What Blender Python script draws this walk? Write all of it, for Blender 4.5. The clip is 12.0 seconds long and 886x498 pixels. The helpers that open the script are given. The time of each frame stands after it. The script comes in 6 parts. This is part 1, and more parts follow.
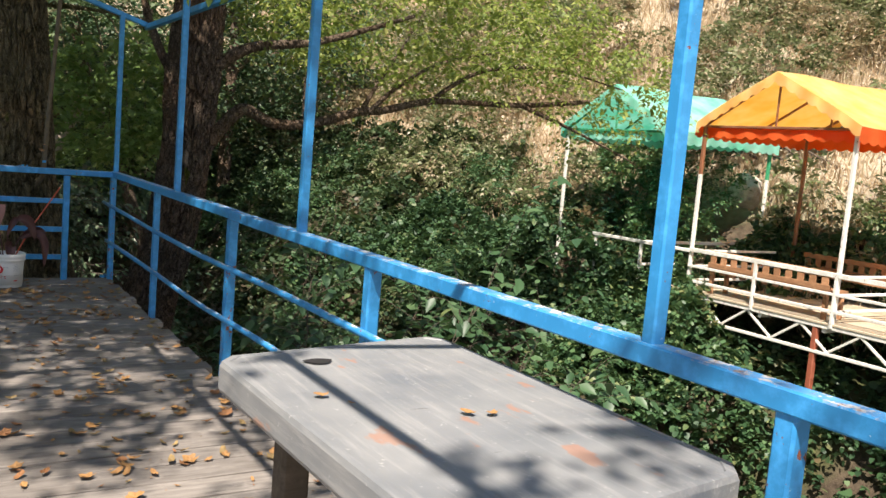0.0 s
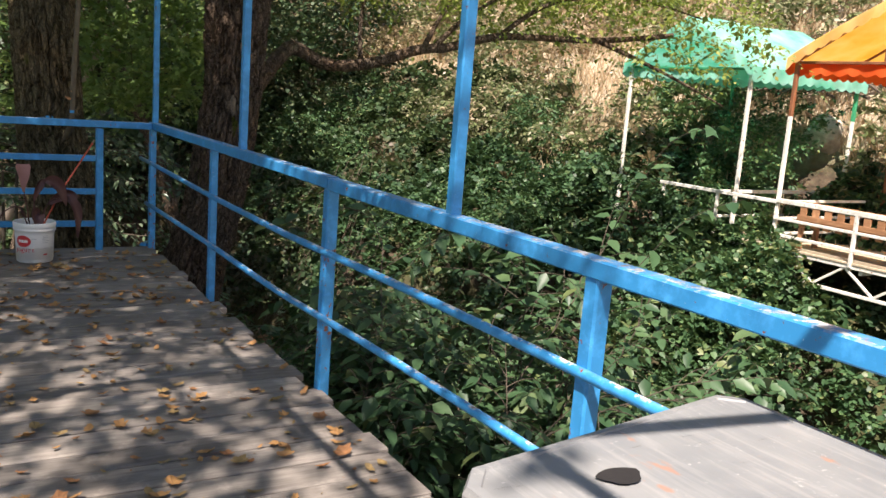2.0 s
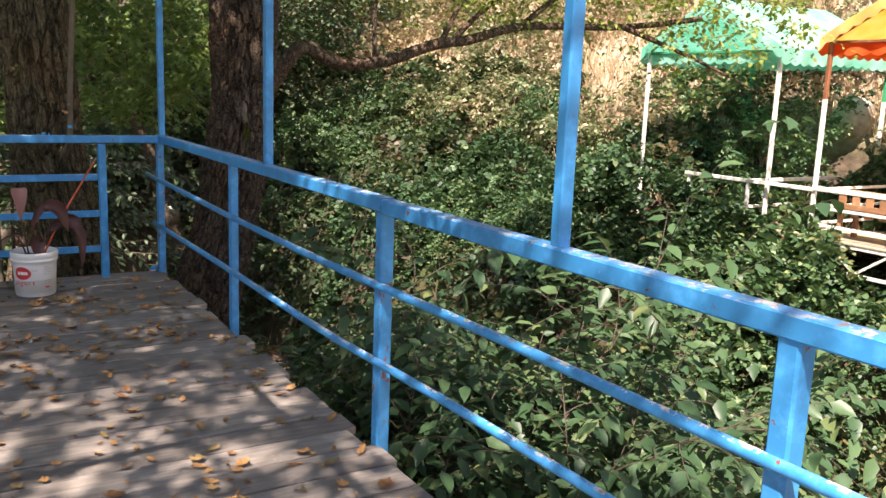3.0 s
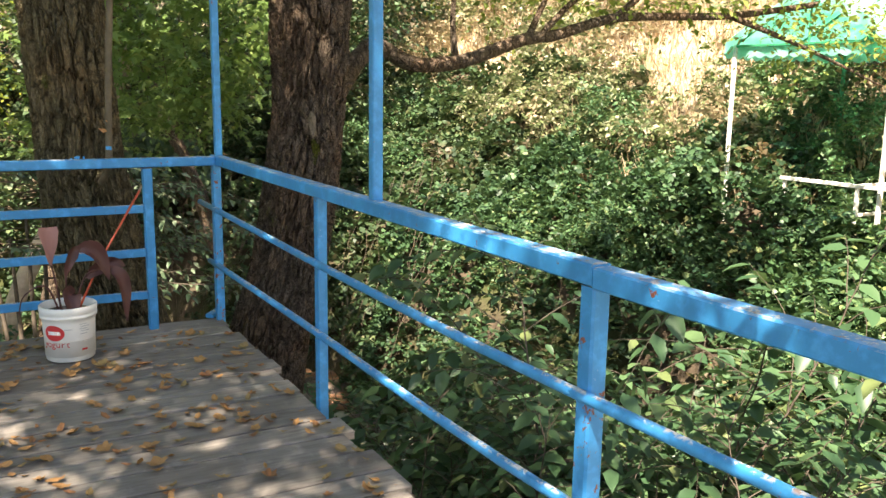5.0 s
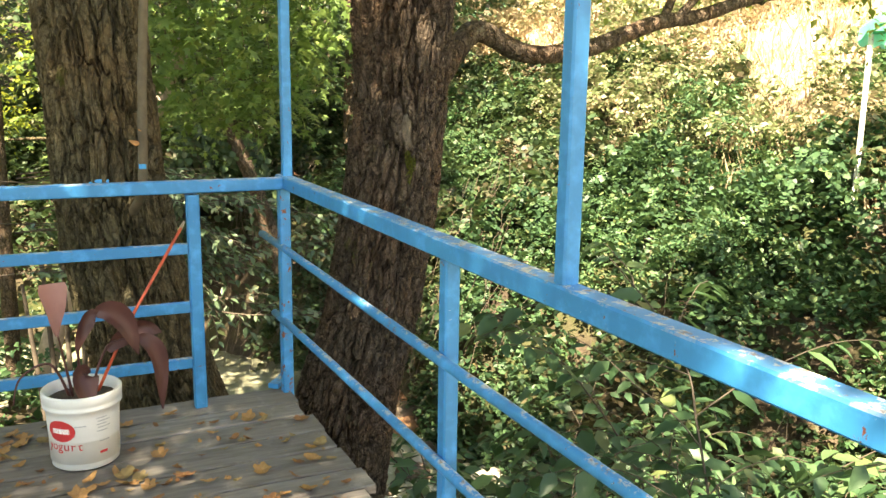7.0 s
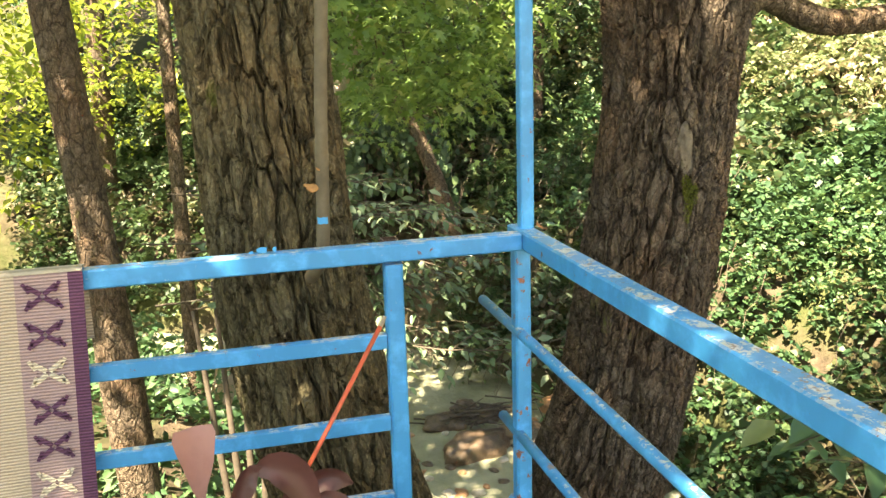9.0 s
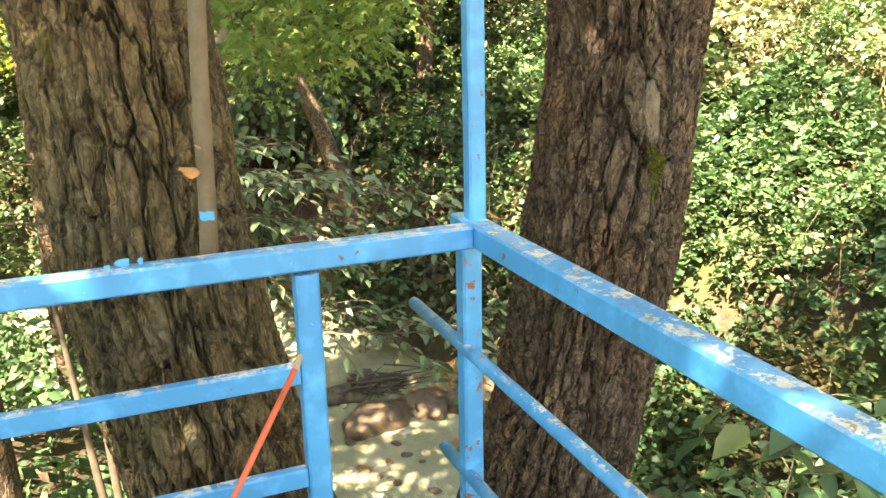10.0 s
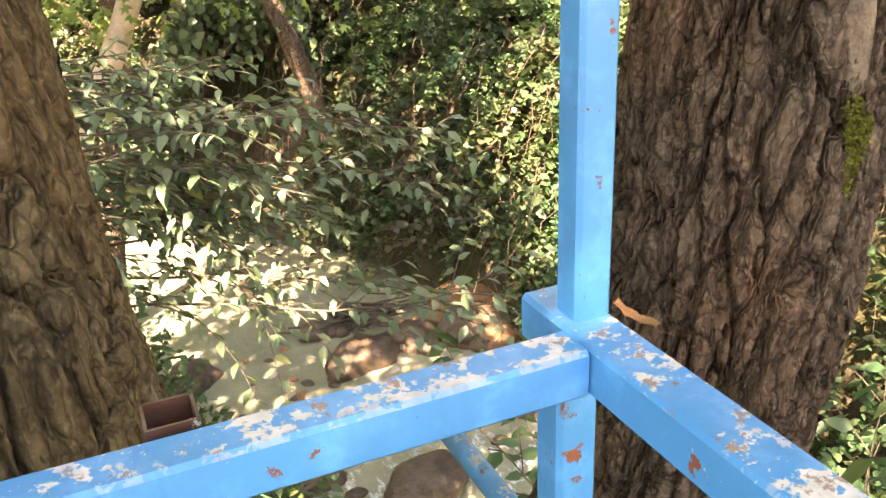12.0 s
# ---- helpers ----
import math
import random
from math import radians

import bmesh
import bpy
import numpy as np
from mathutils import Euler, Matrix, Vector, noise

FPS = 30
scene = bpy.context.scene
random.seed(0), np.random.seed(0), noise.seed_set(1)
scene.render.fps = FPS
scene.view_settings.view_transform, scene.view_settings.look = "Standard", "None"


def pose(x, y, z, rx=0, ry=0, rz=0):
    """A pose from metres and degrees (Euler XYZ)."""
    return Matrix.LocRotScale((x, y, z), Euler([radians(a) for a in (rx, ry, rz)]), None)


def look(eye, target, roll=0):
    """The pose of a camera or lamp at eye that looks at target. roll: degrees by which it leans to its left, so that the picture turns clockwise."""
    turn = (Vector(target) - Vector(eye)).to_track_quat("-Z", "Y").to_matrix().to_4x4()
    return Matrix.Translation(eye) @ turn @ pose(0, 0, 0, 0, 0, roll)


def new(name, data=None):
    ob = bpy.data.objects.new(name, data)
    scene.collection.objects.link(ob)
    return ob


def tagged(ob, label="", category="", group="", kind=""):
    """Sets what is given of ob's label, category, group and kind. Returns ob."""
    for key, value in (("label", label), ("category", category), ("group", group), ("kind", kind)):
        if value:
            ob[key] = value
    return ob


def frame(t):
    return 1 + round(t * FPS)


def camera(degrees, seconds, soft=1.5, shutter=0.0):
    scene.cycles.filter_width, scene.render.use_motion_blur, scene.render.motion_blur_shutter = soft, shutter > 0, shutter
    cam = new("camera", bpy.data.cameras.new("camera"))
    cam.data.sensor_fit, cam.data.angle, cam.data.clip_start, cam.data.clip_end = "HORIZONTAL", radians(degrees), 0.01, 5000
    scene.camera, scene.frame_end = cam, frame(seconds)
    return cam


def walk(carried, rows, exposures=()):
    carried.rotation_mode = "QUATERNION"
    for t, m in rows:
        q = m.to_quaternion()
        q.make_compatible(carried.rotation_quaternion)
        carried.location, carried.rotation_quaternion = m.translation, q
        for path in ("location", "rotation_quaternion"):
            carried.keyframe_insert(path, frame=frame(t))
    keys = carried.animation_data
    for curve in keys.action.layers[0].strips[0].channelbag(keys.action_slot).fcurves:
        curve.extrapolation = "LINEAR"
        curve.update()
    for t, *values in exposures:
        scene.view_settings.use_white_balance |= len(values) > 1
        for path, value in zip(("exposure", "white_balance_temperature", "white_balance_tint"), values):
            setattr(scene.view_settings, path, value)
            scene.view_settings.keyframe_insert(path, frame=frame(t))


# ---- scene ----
cam = camera(54.6, 12.0)
PATH = [
    (0, (-0.198, 0.443, 1.413), (0.838, 2.14, 1.195), 4.9),
    (0.5, (-0.147, 0.827, 1.412), (0.867, 2.533, 1.162), 5.0),
    (1, (-0.181, 1.128, 1.4), (0.822, 2.841, 1.155), 5.1),
    (1.5, (-0.237, 1.445, 1.414), (0.788, 3.142, 1.147), 4.3),
    (2, (-0.19, 1.775, 1.395), (0.824, 3.462, 1.04), 4.4),
    (2.5, (-0.148, 2.097, 1.4), (0.861, 3.784, 1.035), 4.4),
    (3, (-0.143, 2.445, 1.41), (0.875, 4.127, 1.041), 2.2),
    (3.2, (-0.122, 2.576, 1.411), (0.896, 4.257, 1.039), 1.6),
    (4.8, (0.012, 3.586, 1.404), (0.955, 5.311, 1.035), 0.8),
    (5, (-0.002, 3.705, 1.409), (0.956, 5.422, 1.042), 0.9),
    (5.5, (0.139, 4.095, 1.408), (0.998, 5.861, 1.034), 1.0),
    (6, (0.164, 4.407, 1.41), (1.009, 6.179, 1.029), 1.2),
    (6.5, (0.221, 4.761, 1.435), (1.071, 6.528, 1.043), 0.8),
    (6.7, (0.265, 4.895, 1.426), (1.114, 6.664, 1.036), 0.8),
    (8.3, (0.378, 6.002, 1.489), (1.092, 7.825, 1.077), -1.4),
    (8.5, (0.428, 6.143, 1.514), (1.0, 8.007, 1.071), -1.7),
    (9, (0.455, 6.435, 1.531), (0.93, 8.324, 1.077), -1.8),
    (9.5, (0.453, 6.777, 1.497), (1.14, 8.591, 1.01), -0.4),
    (10, (0.518, 7.044, 1.496), (1.232, 8.826, 0.935), -1.3),
    (10.5, (0.614, 7.354, 1.506), (1.303, 9.144, 0.941), -2.0),
    (11, (0.651, 7.668, 1.435), (1.477, 9.383, 0.821), -2.3),
    (11.5, (0.732, 7.925, 1.425), (1.578, 9.597, 0.726), -3.2),
    (12, (0.876, 8.158, 1.415), (1.597, 9.85, 0.628), -2.7),
]
EXPOSURES = [(0.0, 1.1, 6600, 14), (1.0, 1.2, 6650, 16), (2.5, 1.35, 6750, 20), (3.2, 1.82, 7000, 24), (5.0, 2.3, 7250, 13), (5.5, 2.68, 7450, 10), (6.0, 3.18, 7800, 8), (6.5, 2.8, 8050, 8), (8.5, 3.45, 8450, 7), (9.0, 3.32, 8450, 6), (9.5, 3.58, 8500, 9), (10.5, 3.78, 9100, 11), (11.0, 3.85, 9100, 14), (11.5, 3.88, 9300, 18), (12.0, 3.9, 9000, 27)]
walk(cam, [(t, look(eye, target, roll)) for t, eye, target, roll in PATH], EXPOSURES)

# ---- world, sun ----
SUN_DIR = Vector((0.44, 0.51, -1.0)).normalized()          # the way the sunlight travels
world = bpy.data.worlds.new("sky")
scene.world = world
world.use_nodes = True
wn = world.node_tree.nodes
wl = world.node_tree.links
sky = wn.new("ShaderNodeTexSky")
sky.sky_type = 'NISHITA'
sky.sun_disc = False
sky.sun_elevation = math.asin(-SUN_DIR.z)
sky.sun_rotation = math.atan2(-SUN_DIR.x, -SUN_DIR.y)
wn["Background"].inputs["Strength"].default_value = 0.06
wl.new(sky.outputs[0], wn["Background"].inputs["Color"])
sun = new("sun", bpy.data.lights.new("sun", 'SUN'))
sun.data.energy = 5.0
sun.data.angle = radians(0.55)
sun.data.color = (1.0, 0.93, 0.82)
sun.matrix_world = look((0, 0, 30), Vector((0, 0, 30)) + SUN_DIR)


# ---- materials ----
class Nodes:
    """A small wrapper round one material's node tree."""

    def __init__(self, name):
        self.mat = bpy.data.materials.new(name)
        self.mat.use_nodes = True
        self.tree = self.mat.node_tree
        self.bsdf = self.tree.nodes["Principled BSDF"]
        self.out = self.tree.nodes["Material Output"]

    def node(self, kind, **values):
        n = self.tree.nodes.new(kind)
        for key, value in values.items():
            sock = n.inputs[key.replace("_", " ")] if isinstance(key, str) else n.inputs[key]
            if isinstance(value, bpy.types.NodeSocket):
                self.tree.links.new(value, sock)
            else:
                sock.default_value = value
        return n

    def link(self, a, b):
        self.tree.links.new(a, b)

    def coords(self, scale=(1, 1, 1), which="Object"):
        m = self.node("ShaderNodeMapping", Vector=self.node("ShaderNodeTexCoord").outputs[which])
        m.inputs["Scale"].default_value = scale
        return m.outputs[0]

    def world_pos(self, scale=(1, 1, 1)):
        m = self.node("ShaderNodeMapping", Vector=self.node("ShaderNodeNewGeometry").outputs["Position"])
        m.inputs["Scale"].default_value = scale
        return m.outputs[0]

    def noise(self, vec, scale, detail=4.0, rough=0.55):
        return self.node("ShaderNodeTexNoise", Vector=vec, Scale=scale, Detail=detail, Roughness=rough).outputs["Fac"]

    def ramp(self, fac, stops):
        r = self.tree.nodes.new("ShaderNodeValToRGB")
        els = r.color_ramp.elements
        while len(els) < len(stops):
            els.new(0.5)
        for e, (p, c) in zip(els, stops):
            e.position = p
            e.color = (*c, 1.0) if len(c) == 3 else c
        self.link(fac, r.inputs[0])
        return r.outputs[0]

    def step(self, fac, lo, hi):
        return self.node("ShaderNodeMapRange", Value=fac, From_Min=lo, From_Max=hi).outputs[0]

    def math(self, op, a, b=0.0):
        n = self.tree.nodes.new("ShaderNodeMath")
        n.operation = op
        for i, v in enumerate((a, b)):
            if isinstance(v, bpy.types.NodeSocket):
                self.link(v, n.inputs[i])
            else:
                n.inputs[i].default_value = v
        return n.outputs[0]

    def mix(self, fac, a, b, blend='MIX'):
        n = self.tree.nodes.new("ShaderNodeMix")
        n.data_type = 'RGBA'
        n.blend_type = blend
        for i, v in ((0, fac), (6, a), (7, b)):
            if isinstance(v, bpy.types.NodeSocket):
                self.link(v, n.inputs[i])
            elif i == 0:
                n.inputs[i].default_value = v
            else:
                n.inputs[i].default_value = (*v, 1.0)
        return n.outputs[2]

    def bump(self, height, strength=0.4, distance=0.01, normal=None):
        n = self.node("ShaderNodeBump", Height=height, Strength=strength, Distance=distance)
        if normal is not None:
            self.link(normal, n.inputs["Normal"])
        return n.outputs[0]

    def done(self, color, rough=0.6, normal=None, metal=0.0, spec=0.5):
        b = self.bsdf
        for key, v in (("Base Color", color), ("Roughness", rough), ("Metallic", metal), ("Specular IOR Level", spec)):
            if isinstance(v, bpy.types.NodeSocket):
                self.link(v, b.inputs[key])
            elif key == "Base Color":
                b.inputs[key].default_value = (*v, 1.0)
            else:
                b.inputs[key].default_value = v
        if normal is not None:
            self.link(normal, b.inputs["Normal"])
        return self.mat


def paint(name, base, worn, primer, chip=0.66, top=0.5):
    """Old enamel paint: chalky scuffs, flakes down to primer, worn upper faces."""
    m = Nodes(name)
    p = m.world_pos()
    big = m.noise(p, 3.0, 3)
    fine = m.noise(p, 55.0, 6, 0.7)
    mid = m.noise(p, 16.0, 5, 0.65)
    col = m.mix(m.step(big, 0.3, 0.75), base, tuple(c * 0.78 for c in base))
    col = m.mix(m.step(mid, 0.48, 0.72), col, tuple(min(1, c * 1.25 + 0.02) for c in base))
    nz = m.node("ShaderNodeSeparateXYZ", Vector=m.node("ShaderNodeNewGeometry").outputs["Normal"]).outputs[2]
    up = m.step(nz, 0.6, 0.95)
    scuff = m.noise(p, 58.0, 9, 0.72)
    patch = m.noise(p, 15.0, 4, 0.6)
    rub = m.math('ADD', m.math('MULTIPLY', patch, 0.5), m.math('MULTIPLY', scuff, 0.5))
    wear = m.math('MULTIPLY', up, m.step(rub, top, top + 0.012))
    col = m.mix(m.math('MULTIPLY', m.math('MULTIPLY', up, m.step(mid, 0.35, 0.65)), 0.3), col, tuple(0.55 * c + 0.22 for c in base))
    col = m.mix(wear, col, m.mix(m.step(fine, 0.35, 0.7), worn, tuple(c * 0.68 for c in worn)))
    bare = m.math('MULTIPLY', up, m.step(m.noise(p, 30.0, 8, 0.7), 0.585, 0.597))
    col = m.mix(m.math('MULTIPLY', bare, 0.85), col, (0.24, 0.15, 0.12))
    spots = m.step(fine, 0.685, 0.70)
    col = m.mix(m.math('MULTIPLY', spots, 0.8), col, tuple(0.4 * c + 0.5 for c in base))
    run = m.noise(m.world_pos((14.0, 14.0, 2.2)), 1.0, 5, 0.6)
    col = m.mix(m.math('MULTIPLY', m.step(run, 0.52, 0.66), 0.35), col, tuple(0.7 * c for c in base))
    c1 = m.node("ShaderNodeTexNoise", Vector=m.world_pos((1.0, 1.0, 0.8)), Scale=24.0, Detail=7.0, Roughness=0.72).outputs["Fac"]
    flake = m.step(c1, chip, chip + 0.010)
    col = m.mix(flake, col, m.mix(fine, primer, tuple(c * 0.45 for c in primer)))
    h = m.math('SUBTRACT', m.math('MULTIPLY', fine, 0.4), m.math('ADD', flake, m.math('MULTIPLY', wear, 0.5)))
    return m.done(col, m.math('ADD', m.math('MULTIPLY', mid, 0.25), 0.28), m.bump(h, 0.5, 0.0015))


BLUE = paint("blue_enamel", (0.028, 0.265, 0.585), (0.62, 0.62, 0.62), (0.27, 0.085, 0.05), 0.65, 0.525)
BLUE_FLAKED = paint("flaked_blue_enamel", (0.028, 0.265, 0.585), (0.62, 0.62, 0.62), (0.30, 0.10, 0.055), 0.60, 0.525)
WHITE_STEEL = paint("white_enamel", (0.72, 0.70, 0.64), (0.6, 0.57, 0.5), (0.3, 0.12, 0.06), 0.62, 0.55)
RED_STEEL = paint("red_oxide_paint", (0.30, 0.09, 0.05), (0.5, 0.42, 0.36), (0.16, 0.07, 0.04), 0.6, 0.6)
RUST = paint("old_rust", (0.085, 0.04, 0.026), (0.16, 0.09, 0.06), (0.2, 0.08, 0.04), 0.6, 0.6)
BROWN_STEEL = paint("brown_enamel", (0.24, 0.10, 0.05), (0.4, 0.3, 0.22), (0.16, 0.07, 0.04), 0.64, 0.6)
GREEN_STEEL = paint("green_enamel", (0.04, 0.30, 0.15), (0.4, 0.5, 0.42), (0.2, 0.1, 0.06), 0.66, 0.6)


def weathered_wood(name, a, b, dirt, stretch=(3.0, 26.0, 26.0), rough=0.85, which="Object", seed=True):
    """Grey outdoor boards: long grain, cracks, dirt, each board a little different."""
    m = Nodes(name)
    p = m.coords(stretch, which)
    shift = m.node("ShaderNodeObjectInfo").outputs["Random"]
    if seed:
        off = m.node("ShaderNodeCombineXYZ", X=m.math('MULTIPLY', shift, 31.0), Y=m.math('MULTIPLY', shift, 57.0), Z=shift)
        add = m.tree.nodes.new("ShaderNodeVectorMath")
        m.link(p, add.inputs[0])
        m.link(off.outputs[0], add.inputs[1])
        p = add.outputs[0]
    grain = m.noise(p, 1.6, 8, 0.7)
    broad = m.noise(m.world_pos(), 1.7, 4)
    blot = m.noise(m.world_pos(), 9.0, 5, 0.65)
    col = m.mix(m.step(grain, 0.32, 0.68), a, b)
    col = m.mix(m.math('MULTIPLY', m.step(broad, 0.45, 0.7), 0.55), col, dirt)
    col = m.mix(m.math('MULTIPLY', m.step(blot, 0.56, 0.7), 0.4), col, tuple(min(1, c * 1.5) for c in b))
    val = m.node("ShaderNodeHueSaturation", Color=col, Value=m.math('ADD', m.math('MULTIPLY', shift, 0.4), 0.8), Hue=0.5, Saturation=1.0, Fac=1.0)
    crack = m.step(m.noise(p, 0.8, 9, 0.8), 0.36, 0.31)
    col = m.mix(m.math('MULTIPLY', crack, 0.75), val.outputs[0], tuple(c * 0.25 for c in dirt))
    h = m.math('SUBTRACT', grain, m.math('MULTIPLY', crack, 0.8))
    return m.done(col, rough, m.bump(h, 0.6, 0.004), spec=0.3)


DECK_WOOD = weathered_wood("weathered_deck_wood", (0.15, 0.132, 0.116), (0.28, 0.252, 0.225), (0.10, 0.084, 0.07))
BEAM_WOOD = weathered_wood("dark_beam_wood", (0.07, 0.055, 0.042), (0.13, 0.105, 0.08), (0.05, 0.04, 0.03))
BENCH_WOOD = weathered_wood("varnished_bench_wood", (0.26, 0.12, 0.06), (0.42, 0.24, 0.13), (0.2, 0.1, 0.05), rough=0.55)
PALE_WOOD = weathered_wood("pale_platform_boards", (0.33, 0.27, 0.19), (0.5, 0.43, 0.32), (0.25, 0.2, 0.14))


def table_paint():
    m = Nodes("worn_grey_table_paint")
    p = m.coords((1, 1, 1))
    streak = m.noise(m.coords((30.0, 2.0, 30.0)), 1.5, 7, 0.7)
    broad = m.noise(p, 2.6, 4)
    fine = m.noise(p, 38.0, 6, 0.7)
    col = m.mix(m.step(broad, 0.35, 0.7), (0.155, 0.165, 0.175), (0.26, 0.26, 0.255))
    col = m.mix(m.math('MULTIPLY', m.step(streak, 0.5, 0.7), 0.5), col, (0.36, 0.35, 0.335))
    col = m.mix(m.math('MULTIPLY', m.step(fine, 0.62, 0.7), 0.5), col, (0.50, 0.49, 0.46))
    red = m.step(m.math('ADD', m.noise(m.coords((4.0, 1.6, 4.0)), 1.8, 3), m.math('MULTIPLY', fine, 0.12)), 0.70, 0.73)
    col = m.mix(m.math('MULTIPLY', red, 0.7), col, (0.33, 0.17, 0.11))
    scratch = m.step(m.noise(m.coords((4.0, 34.0, 20.0)), 1.2, 8, 0.75), 0.64, 0.665)
    col = m.mix(m.math('MULTIPLY', scratch, 0.8), col, (0.10, 0.10, 0.10))
    h = m.math('ADD', m.math('MULTIPLY', fine, 0.5), m.math('SUBTRACT', streak, m.math('MULTIPLY', scratch, 1.0)))
    return m.done(col, m.math('ADD', 0.38, m.math('MULTIPLY', broad, 0.3)), m.bump(h, 0.35, 0.003))


TABLE_PAINT = table_paint()


def plain(name, color, rough=0.5, var=0.25, scale=12.0, bump=0.2, dist=0.003, spec=0.5):
    m = Nodes(name)
    p = m.coords()
    n = m.noise(p, scale, 5, 0.65)
    f = m.noise(p, scale * 6, 4)
    col = m.mix(m.step(n, 0.3, 0.7), tuple(c * (1 - var) for c in color), tuple(min(1, c * (1 + var)) for c in color))
    return m.done(col, rough, m.bump(m.math('ADD', n, f), bump, dist), spec=spec)


def bark(name, dark, pale, warm, stretch=0.22, scale=15.0, moss=(0.10, 0.12, 0.02)):
    """Plates parted by fissures, flaking edges, lichen and moss."""
    m = Nodes(name)
    p = m.coords((1.0, 1.0, stretch))
    warp = m.node("ShaderNodeTexNoise", Vector=p, Scale=9.0, Detail=4.0, Roughness=0.6).outputs["Color"]
    add = m.tree.nodes.new("ShaderNodeVectorMath")
    add.operation = 'MULTIPLY_ADD'
    m.link(warp, add.inputs[0])
    add.inputs[1].default_value = (0.12, 0.12, 0.12)
    m.link(p, add.inputs[2])

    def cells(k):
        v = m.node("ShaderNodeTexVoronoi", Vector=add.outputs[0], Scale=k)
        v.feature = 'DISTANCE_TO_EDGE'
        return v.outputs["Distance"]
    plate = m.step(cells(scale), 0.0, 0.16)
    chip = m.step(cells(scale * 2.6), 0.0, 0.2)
    ridge = m.noise(p, 21.0, 8, 0.62)
    fine = m.noise(m.coords(), 85.0, 6, 0.75)
    broad = m.noise(m.coords(), 2.3, 3)
    col = m.mix(m.step(ridge, 0.32, 0.68), dark, pale)
    col = m.mix(m.math('MULTIPLY', m.step(broad, 0.46, 0.66), 0.6), col, warm)
    col = m.mix(m.math('MULTIPLY', m.step(fine, 0.52, 0.68), 0.75), col, tuple(min(1, c * 1.5) for c in pale))
    # Fissure darkness is mixed into the colour along plate and chip edges.
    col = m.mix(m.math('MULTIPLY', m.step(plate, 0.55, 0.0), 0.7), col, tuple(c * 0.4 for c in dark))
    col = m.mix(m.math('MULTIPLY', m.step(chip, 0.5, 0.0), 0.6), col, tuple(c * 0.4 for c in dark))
    lichen = m.step(m.noise(m.coords((1, 1, 0.7)), 6.5, 5, 0.7), 0.66, 0.70)
    col = m.mix(m.math('MULTIPLY', lichen, 0.45), col, (0.30, 0.29, 0.22))
    green = m.step(m.noise(m.coords((1, 1, 0.6)), 3.6, 5, 0.7), 0.67, 0.73)
    col = m.mix(m.math('MULTIPLY', green, 0.7), col, moss)
    h = m.math('ADD', m.math('MULTIPLY', plate, 0.8), m.math('ADD', m.math('MULTIPLY', chip, 0.35), m.math('ADD', m.math('MULTIPLY', ridge, 0.35), m.math('MULTIPLY', fine, 0.5))))
    return m.done(col, 0.92, m.bump(h, 1.0, 0.022), spec=0.15)


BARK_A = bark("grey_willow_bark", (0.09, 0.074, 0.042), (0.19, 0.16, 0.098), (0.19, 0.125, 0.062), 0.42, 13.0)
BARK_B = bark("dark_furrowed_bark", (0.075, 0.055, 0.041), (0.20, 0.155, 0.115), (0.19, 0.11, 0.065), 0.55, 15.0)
TWIG = plain("twig_bark", (0.075, 0.058, 0.042), 0.85, 0.4, 20)
VINE = plain("dry_vine", (0.105, 0.078, 0.056), 0.9, 0.4, 20)


def leaf(name, stops, trans=0.35, rough=0.42, patch=None, patch_scale=0.5, thr=(0.5, 0.62), glow=(0.34, 0.44, 0.07)):
    """Leaves: each its own tone; light passes through; patch: another tone in drifts over the ground."""
    m = Nodes(name)
    rnd = m.node("ShaderNodeNewGeometry").outputs["Random Per Island"]
    col = m.ramp(rnd, stops)
    drift = m.noise(m.world_pos(), patch_scale, 3)
    if patch:
        jitter = m.math('ADD', drift, m.math('MULTIPLY', m.math('SUBTRACT', rnd, 0.5), 0.16))
        col = m.mix(m.step(jitter, *thr), col, patch)
    vein = m.noise(m.world_pos(), 60.0, 3)
    col = m.mix(m.math('MULTIPLY', vein, 0.3), col, tuple(c * 0.6 for c in stops[0][1]))
    m.done(col, rough, spec=0.38)
    tr = m.node("ShaderNodeBsdfTranslucent", Color=m.mix(0.4, col, glow, 'MIX'))
    mixer = m.node("ShaderNodeMixShader", Fac=trans)
    m.link(m.bsdf.outputs[0], mixer.inputs[1])
    m.link(tr.outputs[0], mixer.inputs[2])
    m.link(mixer.outputs[0], m.out.inputs["Surface"])
    return m.mat


IVY = leaf("ivy_leaves", [(0.0, (0.022, 0.052, 0.024)), (0.4, (0.042, 0.092, 0.04)), (0.85, (0.07, 0.138, 0.055)), (1.0, (0.13, 0.18, 0.07))], 0.20, 0.5, glow=(0.16, 0.28, 0.07),
           patch=(0.13, 0.09, 0.045), patch_scale=0.55, thr=(0.61, 0.72))
CREEPER = leaf("creeper_leaves", [(0.0, (0.025, 0.048, 0.022)), (0.4, (0.05, 0.09, 0.038)), (0.8, (0.08, 0.135, 0.055)), (1.0, (0.16, 0.18, 0.08))], 0.20, 0.52, glow=(0.18, 0.27, 0.07),
               patch=(0.12, 0.09, 0.055), patch_scale=0.9, thr=(0.55, 0.65))
BRAMBLE = leaf("bramble_leaves", [(0.0, (0.034, 0.08, 0.034)), (0.5, (0.07, 0.145, 0.06)), (0.85, (0.115, 0.20, 0.08)), (1.0, (0.22, 0.26, 0.10))], 0.23, 0.46, glow=(0.20, 0.33, 0.08),
               patch=(0.16, 0.145, 0.06), patch_scale=0.6, thr=(0.62, 0.72))
